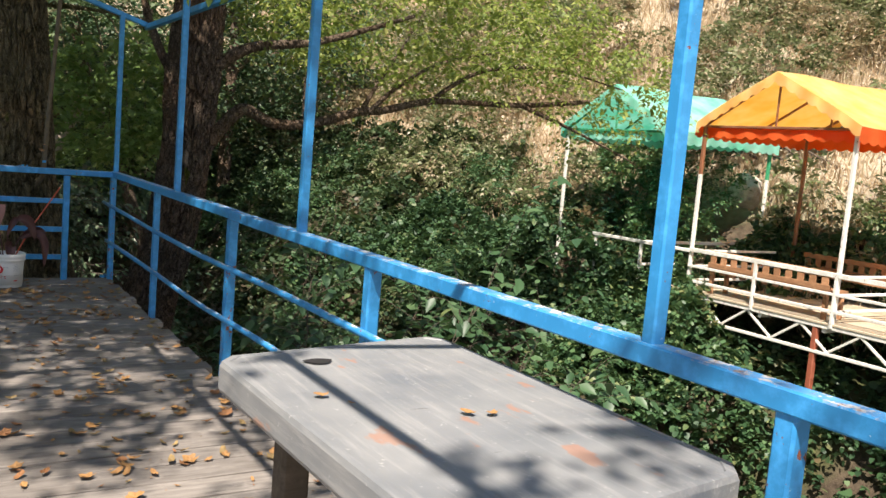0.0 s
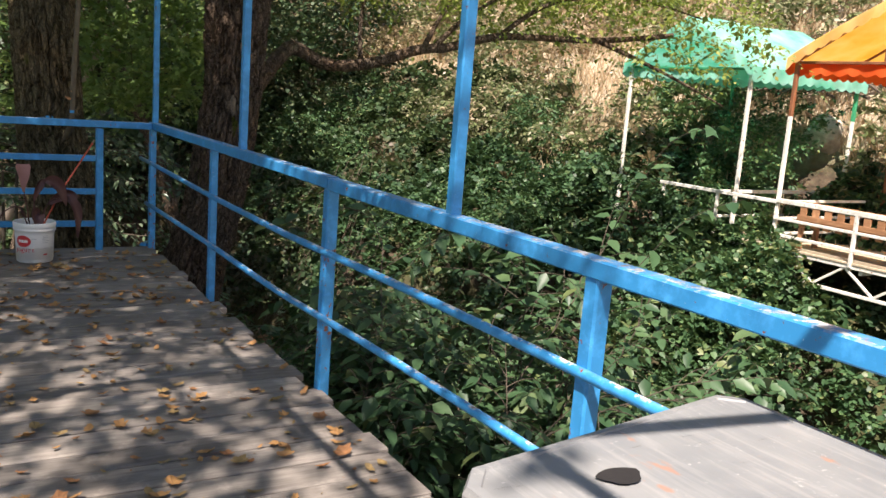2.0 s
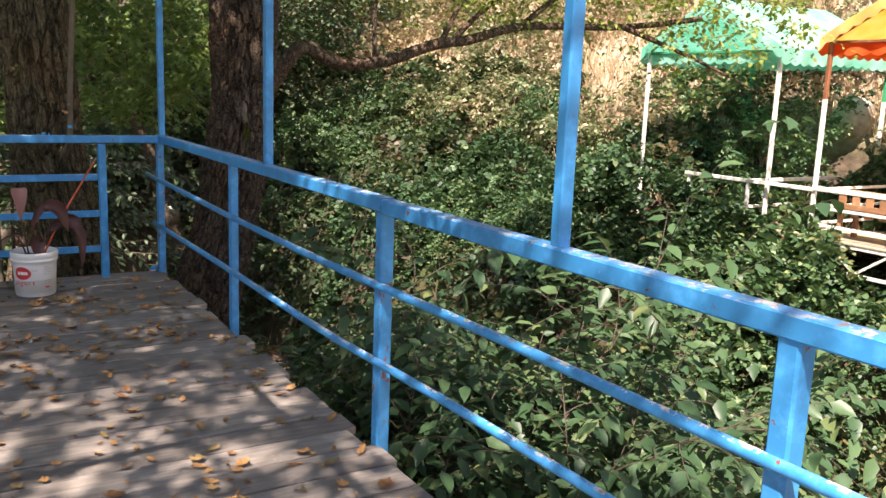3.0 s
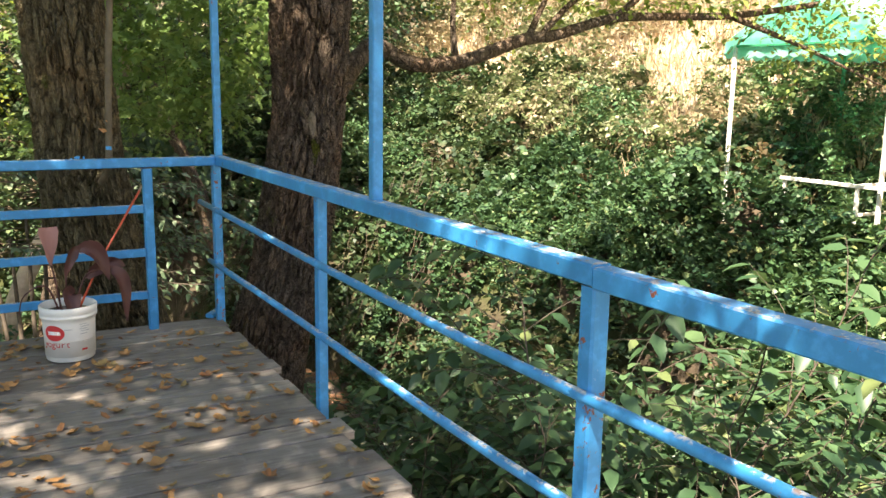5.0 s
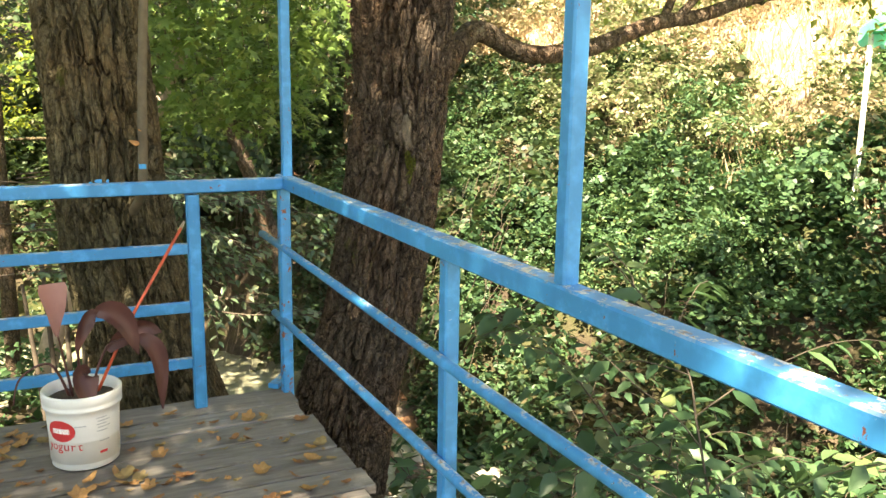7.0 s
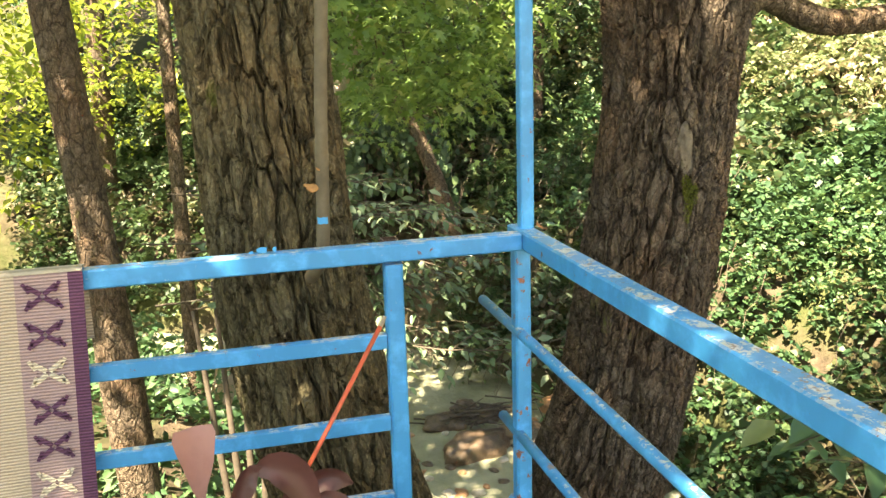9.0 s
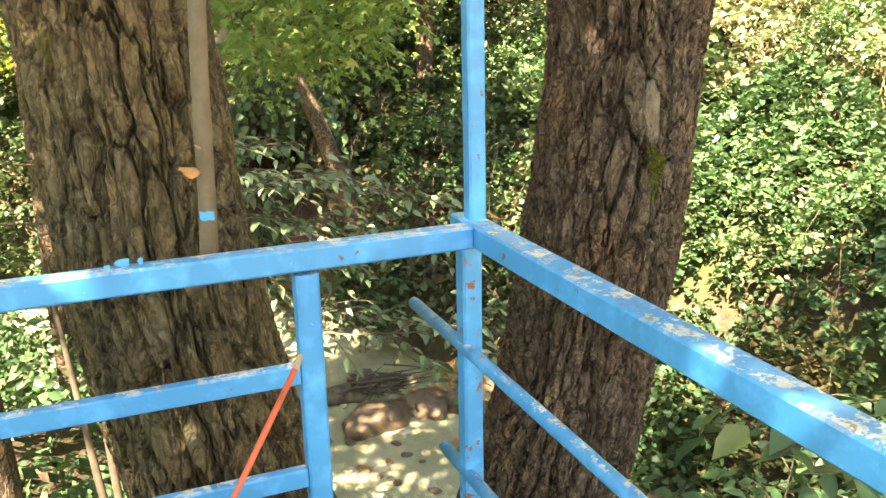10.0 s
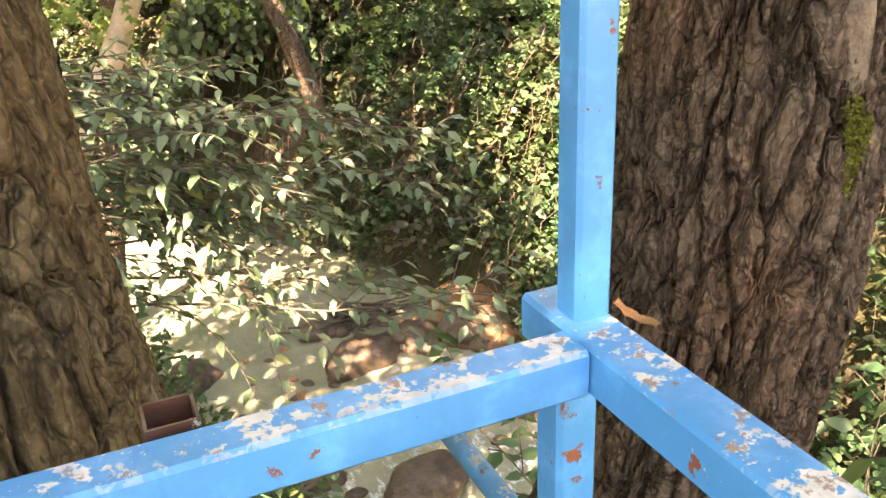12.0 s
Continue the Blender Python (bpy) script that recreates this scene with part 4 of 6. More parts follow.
def grass(name, n, box, keep, length, label):
    x, y = scatter(R, n, *box, keep)
    P = np.stack([x, y, ground_z(x, y) - 0.02], -1)
    tip = np.array([0, 0, 1.0]) + R.normal(size=P.shape) * 0.35
    ob = leaves(name, P, tip, R.normal(size=P.shape), length * R.uniform(0.5, 1.3, len(P)), DRY_GRASS, BLADE, width=1.6)
    tagged(ob, label, "dry grass", kind="stuff")


grass("dry_grass", 150000, (7.0, 30.0, 3.0, 34.0), lambda x, y: (hill_dist(x, y) > 3.4) & (vnoise(x, y, 1.7, 13) > -0.85), 0.42, "straw-coloured dry grass on the sunny hillside")


def hanging_vines():
    """Stalks that hang down the shaded bank."""
    rng = np.random.default_rng(8)
    s = Shape()
    for k in range(1000):
        y = rng.uniform(9, 23) if k < 450 else rng.uniform(15.5, 23)
        x = rng.uniform(0, 10)
        d = hill_dist(np.array([x]), np.array([y]))[0]
        if not 0.0 < d < (1.3 if y < 17 else 2.6):
            continue
        z = ground_z(np.array([x]), np.array([y]))[0]
        ln = rng.uniform(0.5, 1.5)
        top = Vector((x - 0.4, y - 0.3, z + 0.6 + rng.uniform(0, 0.4)))
        pts = [top + Vector((rng.normal() * 0.05 - 0.1 * j, rng.normal() * 0.05 - 0.03 * j, -ln * j / 4)) for j in range(5)]
        s.tube(pts, 0.0036, 4, False)
    tagged(part("hanging_vines", s, VINE), "thin dry stalks hanging down the shaded bank", "vine", kind="stuff")


hanging_vines()


def spray(rng, start, way, length, leaf_size, S, S2, out, twigs=7, droop=0.5, side=0.35, gap=0.045):
    """One arching branch with side twigs; leaves sit alternately along them."""
    start, way = Vector(start), Vector(way).normalized()

    def run(p, d, ln, r, S):
        pts = [p.copy()]
        k = max(4, int(ln / 0.07))
        for i in range(k):
            d = (d + Vector((rng.normal() * 0.07, rng.normal() * 0.07, rng.normal() * 0.06 - droop * 0.6 / k))).normalized()
            p = p + d * (ln / k)
            pts.append(p.copy())
        S.tube(pts, [r * (1 - 0.75 * i / k) for i in range(k + 1)], 5, False)
        return pts

    def dress(pts, first):
        flip = 1
        acc = 0.0
        for a, b in zip(pts[:-1], pts[1:]):
            acc += (b - a).length
            if acc < gap:
                continue
            acc = 0.0
            d = (b - a).normalized()
            sd = d.cross(Vector((0, 0, 1)))
            if sd.length < 0.1:
                sd = Vector((1, 0, 0))
            sd = sd.normalized() * flip
            flip = -flip
            tip = d * 0.55 + sd * 0.8 + Vector((rng.normal() * 0.2, rng.normal() * 0.2, -0.12 - 0.35 * min(droop, 1.0) + rng.normal() * 0.22))
            nor = Vector((0, 0, 1)) + Vector((rng.normal() * 0.35, rng.normal() * 0.35, 0)) + sd * 0.25
            out.append((b, tip, nor, leaf_size * rng.uniform(0.6, 1.25)))
    main = run(start, way, length, 0.0065 * (length ** 0.5), S)
    dress(main[len(main) // 3:], 0)
    for i in range(twigs):
        k = int(len(main) * (0.2 + 0.75 * (i + rng.uniform(0, 0.8)) / twigs))
        k = min(k, len(main) - 2)
        d = (main[k + 1] - main[k]).normalized()
        sd = d.cross(Vector((0, 0, 1))).normalized() * (1 if i % 2 else -1)
        dress(run(main[k], d * 0.8 + sd * rng.uniform(0.4, 1.0) + Vector((0, 0, rng.uniform(-0.1, 0.4))), length * side * rng.uniform(0.6, 1.3), 0.0042, S2), 1)


def shrub(rng, name, base, branches, leaf_size, material, shape, label, category, group="", twigs=7, droop=0.5, side=0.35, gap=0.045, width=1.0, clear=-99.0):
    t = thing(name, pose(*base), label, category, group)
    out = []
    S2 = Shape()

    def trim(S):
        bad = {i for i, p in enumerate(S.v) if base[0] + p[0] < clear - 0.05}
        S.f = [f for f in S.f if not bad.intersection(f)]
        return S
    for start, way, length in branches:
        S = Shape()
        spray(rng, start, way, length, leaf_size, S, S2, out, twigs, droop, side, gap)
        bad = [i for i, p in enumerate(S.v) if base[0] + p[0] < clear - 0.05]
        if bad:
            S.f = [f for f in S.f if max(f) < min(bad)]
            S.v = S.v[:max((max(f) for f in S.f), default=-1) + 1]
        if S.f:
            part("branch", S, TWIG, t, smooth=True)
    tagged(part("twig_tangle", trim(S2), TWIG, t, smooth=True), "", "", kind="stuff")
    out = [o for o in out if base[0] + o[0].x > clear]
    A = [np.array([tuple(o[i]) for o in out]) for i in range(3)]
    leaves("foliage", A[0], A[1], A[2], np.array([o[3] for o in out]), material, shape, t, width=width)
    return t


def deck_side_shrubs():
    rng = np.random.default_rng(21)
    for x0, y0, top in ((2.9, 6.1, 0.3), (2.3, 6.4, -0.15), (3.0, 6.9, 0.25), (2.3, 7.1, -0.15), (2.9, 7.7, -0.2), (2.3, 7.9, -0.35), (3.7, 7.0, -0.1), (3.6, 8.2, -0.3), (2.6, 8.3, -0.8), (3.1, 9.1, -1.15), (3.6, 9.6, -0.6), (3.3, 10.5, -1.0)):
        zb = float(ground_z(x0, y0))
        br = []
        for k in range(14):
            st = (rng.normal() * 0.18, rng.normal() * 0.15, (top - zb) * rng.uniform(0.1, 0.45))
            br.append((st, (rng.uniform(-0.25, 0.75), rng.normal() * 0.5, 1.35), (top - zb) * rng.uniform(0.5, 0.85)))
        t = shrub(rng, "shrub", (x0, y0, zb), br, 0.142, SHRUB_LEAF, OVATE, "broad-leaved green shrub growing beside the deck", "shrub", "shrubs beside the deck", 14, 1.9, 0.30, 0.036, 1.0, 1.62 if y0 < 8 else 2.35)
        s, _ = bough([(0, 0, -0.1), (0.04, 0.03, 0.9), (0.1, 0.0, (top - zb) * 0.6)], 0.035, 0.015)
        part("trunk", s, TWIG, t, smooth=True)


deck_side_shrubs()


def stream_shrub():
    rng = np.random.default_rng(33)
    x0, y0 = 0.35, 12.35
    zb = float(ground_z(x0, y0))
    br = []
    for i in range(38):
        h = rng.uniform(-0.15, 0.6) if i < 20 else rng.uniform(0.2, 0.7)
        st = (rng.uniform(-0.5, 0.5), rng.uniform(-0.35, 0.5), -zb + h)
        br.append((st, (1.0, rng.uniform(-0.35, 0.25), rng.uniform(-0.12, 0.22) - 0.1 * h), rng.uniform(0.7, 1.5)))
    for h, ln, up in ((0.35, 2.15, 0.08), (0.1, 2.1, 0.05), (-0.1, 2.2, 0.0), (-0.25, 2.35, -0.05), (-0.35, 2.3, -0.12)):
        br.append(((0.2, rng.uniform(-0.2, 0.2), -zb + h), (1.0, rng.uniform(-0.12, 0.08), up), ln))
    t = shrub(rng, "shrub", (x0, y0, zb), br, 0.092, WILLOW_LEAF, OVATE, "grey-green shrub with arching sprays over the stream", "shrub", "", 13, 0.65, 0.26, 0.032, 0.85)
    for k in range(4):
        s, _ = bough([(0.05 * k, 0.04 * k, -0.1), (0.1 * k - 0.1, 0, 1.0), (0.15 * k - 0.2, 0.1, -zb - 0.2 + 0.2 * k)], 0.035, 0.014)
        part("trunk", s, TWIG, t, smooth=True)


stream_shrub()


# ---- wooded left side and the far end of the stream ----
def far_tree(rng, x, y, r, h, lean, crown, n, label, mat=FAR_LEAF, size=0.15, per=40, shape=SIMPLE, spread=0.45):
    z = float(ground_z(x, y))
    t = thing("tree", pose(x, y, z - 0.1), label, "tree", "trees behind the deck")
    ax = [(0, 0, 0), (lean * 0.25, 0, h * 0.3), (lean * 0.6, 0.05, h * 0.6), (lean, 0.1, h)]
    s, _ = bough(ax, r, r * 0.5, x, 16, 10)
    part("trunk", s, BARK_B, t, smooth=True)
    for i in range(3):
        a = rng.uniform(0, 6.28)
        s, _ = bough([(lean * 0.8, 0.05, h * (0.55 + 0.12 * i)), (lean + 0.9 * math.cos(a), 0.9 * math.sin(a), h * (0.7 + 0.12 * i)), (lean + 1.9 * math.cos(a), 1.9 * math.sin(a), h * (0.72 + 0.13 * i))], r * 0.35, 0.015, i, 8)
        part("limb", s, BARK_A, t, smooth=True)
    C = crown_centers(rng, n, crown[0], crown[1])
    w, tp, nn, sz = clumps(rng, C, per, spread, size, 0.5)
    leaves("crown", w, tp, nn, sz, mat, shape, t)
    return t


def woods():
    rng = np.random.default_rng(44)
    # Both crowns hang out of view, placed to shade stream and far bank.
    far_tree(rng, -0.32, 12.6, 0.16, 9.0, -0.55, ((-0.7, -1.3, 8.5), (2.9, 3.0, 1.4)), 270, "dark upright trunk with an added out-of-view crown shading the stream", size=0.26, per=30, spread=0.5)
    far_tree(rng, -0.1, 16.4, 0.1, 9, 0.1, ((1.7, 0.6, 8.9), (3.0, 3.0, 1.2)), 220, "slim dark trunk with an added out-of-view crown shading the bank", size=0.26, per=30, spread=0.5)
    far_tree(rng, -3.4, 16.5, 0.22, 7, -0.3, ((0, 0, 4.2), (2.6, 2.4, 2.6)), 150, "dark trunk in bright yellow-green woodland")
    far_tree(rng, -6.0, 20.0, 0.25, 8, 0.4, ((0, 0, 4.6), (3.6, 3.0, 3.0)), 190, "broad tree in bright yellow-green woodland")
    far_tree(rng, -2.0, 25.5, 0.25, 9, 0.4, ((0, 0, 5.0), (4.0, 3.0, 3.4)), 200, "tall tree in bright yellow-green woodland")
    far_tree(rng, -9.0, 14.0, 0.25, 8, 0.2, ((0, 0, 4.4), (3.4, 3.4, 3.0)), 170, "broad tree in bright yellow-green woodland")
    # Out-of-view tree added only to shade the deck's open side.
    far_tree(rng, -7.0, 8.0, 0.25, 8, 0.2, ((0, 0, 4.8), (3.2, 3.2, 2.4)), 120, "unseen broad tree added to shade the deck's open side")
    z = float(ground_z(0.1, 16.0))
    t = thing("tree", pose(0.1, 16.0, z - 0.1), "pale leaning trunk in the sun beyond the stream shrub", "tree", "trees behind the deck")
    s, _ = bough([(0, 0, 0), (0.35, 0, -z - 1.3), (0.96, 0, -z - 0.1), (1.3, 0.05, -z + 0.53), (2.0, 0.2, -z + 2.0)], 0.13, 0.09, 3, 16, 10)
    part("trunk", s, plain("pale_smooth_bark", (0.42, 0.33, 0.26), 0.8, 0.3, 8, 0.4, 0.01), t, smooth=True)
    # the tree whose lobed leaves hang over the stream
    t = far_tree(rng, 0.8, 19.0, 0.17, 6.5, 1.0, ((1.0, -1.8, 5.6), (2.2, 1.8, 1.0)), 60, "tree with light green lobed leaves drooping over the stream", MAPLE_LEAF, 0.13, 40, LOBED, 0.36)
    C = np.stack([rng.uniform(1.2, 3.7, 70), rng.uniform(14.4, 16.6, 70), rng.uniform(1.05, 2.8, 70)], -1) - np.array(t.location)
    w, tp, nn, sz = clumps(rng, C, 48, 0.26, 0.135, 1.2, 0.7)
    leaves("hanging_spray", w, tp, nn, sz, MAPLE_LEAF, LOBED, t, "drooping light green lobed leaves")
    for k in range(8):
        x = 1.4 + 0.28 * k
        sh, _ = bough([(1.4 - t.location.x + 0.2, 17.2 - t.location.y, 3.4 - t.location.z), (x - t.location.x, 16.4 - t.location.y, 3.2 - t.location.z), (x + 0.2 - t.location.x, 15.6 - t.location.y, 1.0 + 0.1 * k - t.location.z)], 0.025, 0.004, k, 6)
        part("branch", sh, BARK_A, t, smooth=True)
    far_tree(rng, 4.5, 20.9, 0.17, 6.0, -2.0, ((-1.2, 1.8, 5.4), (3.4, 2.4, 1.9)), 220, "leaning old trunk draped in creepers", CREEPER, 0.10, 60, BROAD, 0.4)
    for x, y, r, h in ((-7.5, 28.0, 0.25, 9), (-3.0, 30.0, 0.28, 10), (1.5, 28.5, 0.25, 9), (5.2, 27.0, 0.25, 9), (8.6, 25.6, 0.2, 7)):
        far_tree(rng, x, y, r, h, 0.3, ((0, -0.6, h * 0.5), (3.0, 2.4, h * 0.42)), 210, "green tree on the wooded slope behind the stream", SHRUB_LEAF, 0.17, 48, SIMPLE, 0.5)
    far_tree(rng, 6.4, 22.5, 0.2, 7, 0.2, ((0, -0.5, 4.4), (2.8, 2.4, 2.6)), 190, "ivy-clad tree at the stream's bend", CREEPER, 0.10, 60, BROAD, 0.4)


woods()
carpet("undergrowth", R, 70000, (-14.0, 3.5, 9.6, 30.0), lambda x, y: (course_offset(x, y) < -2.3) & (y > 9.9) & ((x < 0.8) | (y > 11.6)), 0.05, 0.12, SHRUB_LEAF, SIMPLE,
       "mixed green undergrowth on the wooded bank", "undergrowth", 0.95, 1.3, 15, 0.8)
carpet("creeper", R, 110000, (-4.0, 12.0, 16.6, 30.0), lambda x, y: (hill_dist(x, y) > 0.2) & (hill_dist(x, y) < 7) & (np.hypot((x - 3.3) / 1.5, (y - 23.0) / 2.2) > 1), 0.05, 0.12, CREEPER, BROAD,
       "dark creeper curtain over the far stream bank", "creeper", 0.9, 1.1, 19, 0.8)


def hollow():
    """Added shell under the bank, coloured dark as shade, its lip hung with creepers."""
    rng = np.random.default_rng(91)
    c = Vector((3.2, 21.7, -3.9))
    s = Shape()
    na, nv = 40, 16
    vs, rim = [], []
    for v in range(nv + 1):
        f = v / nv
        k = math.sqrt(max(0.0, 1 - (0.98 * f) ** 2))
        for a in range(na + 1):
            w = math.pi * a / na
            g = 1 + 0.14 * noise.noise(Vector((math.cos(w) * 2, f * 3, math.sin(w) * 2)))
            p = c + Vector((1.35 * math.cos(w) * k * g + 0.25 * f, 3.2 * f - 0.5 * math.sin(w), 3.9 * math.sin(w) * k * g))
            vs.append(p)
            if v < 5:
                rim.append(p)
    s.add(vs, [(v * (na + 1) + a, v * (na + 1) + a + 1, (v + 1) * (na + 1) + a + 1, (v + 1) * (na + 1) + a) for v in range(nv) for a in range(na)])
    t = thing("bank_hollow", pose(0, 0, 0), "earth hollow added under the bank, coloured dark as shade, hung with creepers", "hollow", kind="structure")
    part("wall", s, SHADE_EARTH, t, smooth=True)
    rim = [p for p in rim if p.z > -2.6]
    W, T, N = [], [], []
    for k in range(9000):
        p = rim[rng.integers(0, len(rim))]
        out = Vector((p.x - c.x, 0, p.z - c.z)).normalized()
        drop = rng.uniform(0, 1) ** 2 * 0.9
        W.append(tuple(p + out * rng.uniform(0.0, 0.5) + Vector((rng.normal() * 0.08, rng.normal() * 0.12 - 0.1, -drop if k % 5 == 0 else 0))))
        T.append((rng.normal() * 0.5, -0.4 + rng.normal() * 0.4, -0.9))
        N.append((rng.normal() * 0.4, -1.0, 0.5 + rng.normal() * 0.3))
    leaves("creeper", np.array(W), np.array(T), np.array(N), 0.12 * rng.uniform(0.6, 1.3, len(W)), CREEPER, BROAD, t, "green creeper round the hollow")
    s = Shape()
    for k in range(70):
        p = rim[rng.integers(0, len(rim))]
        ln = rng.uniform(0.5, 1.9)
        s.tube([p + Vector((rng.normal() * 0.06, -0.15 + rng.normal() * 0.06, 0.2 - ln * j / 4)) for j in range(5)], 0.006, 4, False)
    part("hanging_stalks", s, VINE, t)


hollow()


# ---- stream stones ----
def stone(rng, x, y, z, sx, sy, sz, mat, label, turn=0.0, seed=0.0):
    bm = bmesh.new()
    bmesh.ops.create_icosphere(bm, subdivisions=4 if sx > 0.2 else 2, radius=1.0)
    for v in bm.verts:
        d = 1 + 0.07 * abs(noise.noise(v.co * 6.0 + Vector((seed, seed, 0)))) + 0.30 * noise.noise(v.co * 1.1 + Vector((seed, 0, 0))) + 0.16 * noise.noise(v.co * 2.7 + Vector((0, seed, 0)))
        v.co = Vector((v.co.x * sx, v.co.y * sy, v.co.z * sz)) * d
    me = bpy.data.meshes.new("stone")
    bm.to_mesh(me)
    bm.free()
    me.polygons.foreach_set("use_smooth", [True] * len(me.polygons))
    me.materials.append(mat)
    ob = new("stone", me)
    ob.matrix_basis = pose(x, y, z, 0, 0, turn)
    return tagged(ob, label, "stone", "stones in the stream")


def stones():
    rng = np.random.default_rng(55)
    W = WATER_Z
    for x, y, sx, sy, sz, turn in ((3.45, 16.75, 0.52, 0.28, 0.26, 22), (2.1, 14.9, 0.46, 0.32, 0.24, 0), (3.15, 14.2, 0.46, 0.32, 0.26, 30), (1.45, 17.2, 0.4, 0.3, 0.24, 50),
                                   (4.2, 16.95, 0.46, 0.26, 0.2, -15), (4.85, 16.8, 0.55, 0.36, 0.3, 20), (5.35, 16.6, 0.4, 0.34, 0.36, 0)):
        stone(rng, x, y, W + 0.02, sx, sy, sz, ROCK, "dark wet brown rock lying in the stream", turn, x * 3 + y)
    for i in range(22):
        k = rng.uniform(0.12, 0.34)
        x, y = 4.2 + 1.5 * rng.uniform(0, 1), 16.4 + rng.uniform(0, 1.3)
        stone(rng, x, y, W + 0.03 + 0.12 * max(0, x - 4.8), k * 1.3, k, k * 0.7, (ORANGE_ROCK, ROCK, ORANGE_ROCK, ROCK)[i % 4], "rounded orange-brown stone on the stream's bank", rng.uniform(0, 180), i * 2.3)
    for i in range(60):
        k = rng.uniform(0.03, 0.08)
        stone(rng, 3.0 + rng.normal() * 0.75, 15.9 + rng.normal() * 0.8, W + 0.005, k * 1.4, k, k * 0.6, (PALE_ROCK, ROCK, ORANGE_ROCK)[i % 3], "small pebble in the shallow water", rng.uniform(0, 180), i * 1.1)
    for i in range(34):
        y = rng.uniform(12.5, 20)
        c = float(np.interp(y, [9, 13, 16.5, 19.6], [5.0, 4.0, 3.0, 1.0]))
        x = c + rng.choice([-1, 1]) * rng.uniform(0.9, 2.5)
        k = rng.uniform(0.08, 0.24)
        stone(rng, x, y, W + 0.02, k * 1.3, k, k * 0.7, ROCK if i % 3 else PALE_ROCK, "small stone at the stream's edge", rng.uniform(0, 180), i * 1.7)
    stone(rng, 12.5, 10.95, float(ground_z(12.5, 10.95)) + 0.12, 0.3, 0.28, 0.34, PALE_ROCK, "large pale sunlit boulder on the hillside", 20, 4.2)


stones()


def debris():
    """Drift sticks caught in the stream, and cut branches on the hill."""
    rng = np.random.default_rng(66)
    t = thing("stick_pile", pose(3.75, 17.7, WATER_Z), "heap of dark wet drift sticks in the stream", "sticks")
    for _ in range(46):
        a, l = rng.normal() * 0.5, rng.uniform(0.3, 0.9)
        c = Vector((rng.normal() * 0.3, rng.normal() * 0.12, rng.uniform(0.02, 0.16)))
        d = Vector((math.cos(a), math.sin(a), rng.normal() * 0.12)) * l / 2
        part("stick", Shape().tube([c - d, c + Vector((0, 0, 0.02)), c + d], [0.014, 0.012, 0.006], 6), TWIG, t)
    zb = float(ground_z(13.1, 11.75)) + 0.3
    t = thing("brush_pile", pose(13.1, 11.75, zb), "pile of bleached cut branches on the hillside", "branches")
    for _ in range(60):
        a, l = rng.uniform(0, 3.14), rng.uniform(0.6, 2.2)
        c = Vector((rng.normal() * 0.5, rng.normal() * 0.7, rng.uniform(0.1, 0.75)))
        d = Vector((math.cos(a), math.sin(a), rng.normal() * 0.25)) * l / 2
        part("branch", Shape().tube([c - d, c + Vector((0, 0, 0.06)), c + d], [0.03, 0.024, 0.01], 6), VINE, t)


debris()


# ---- platform across the stream, with awnings ----
PX = 9.6


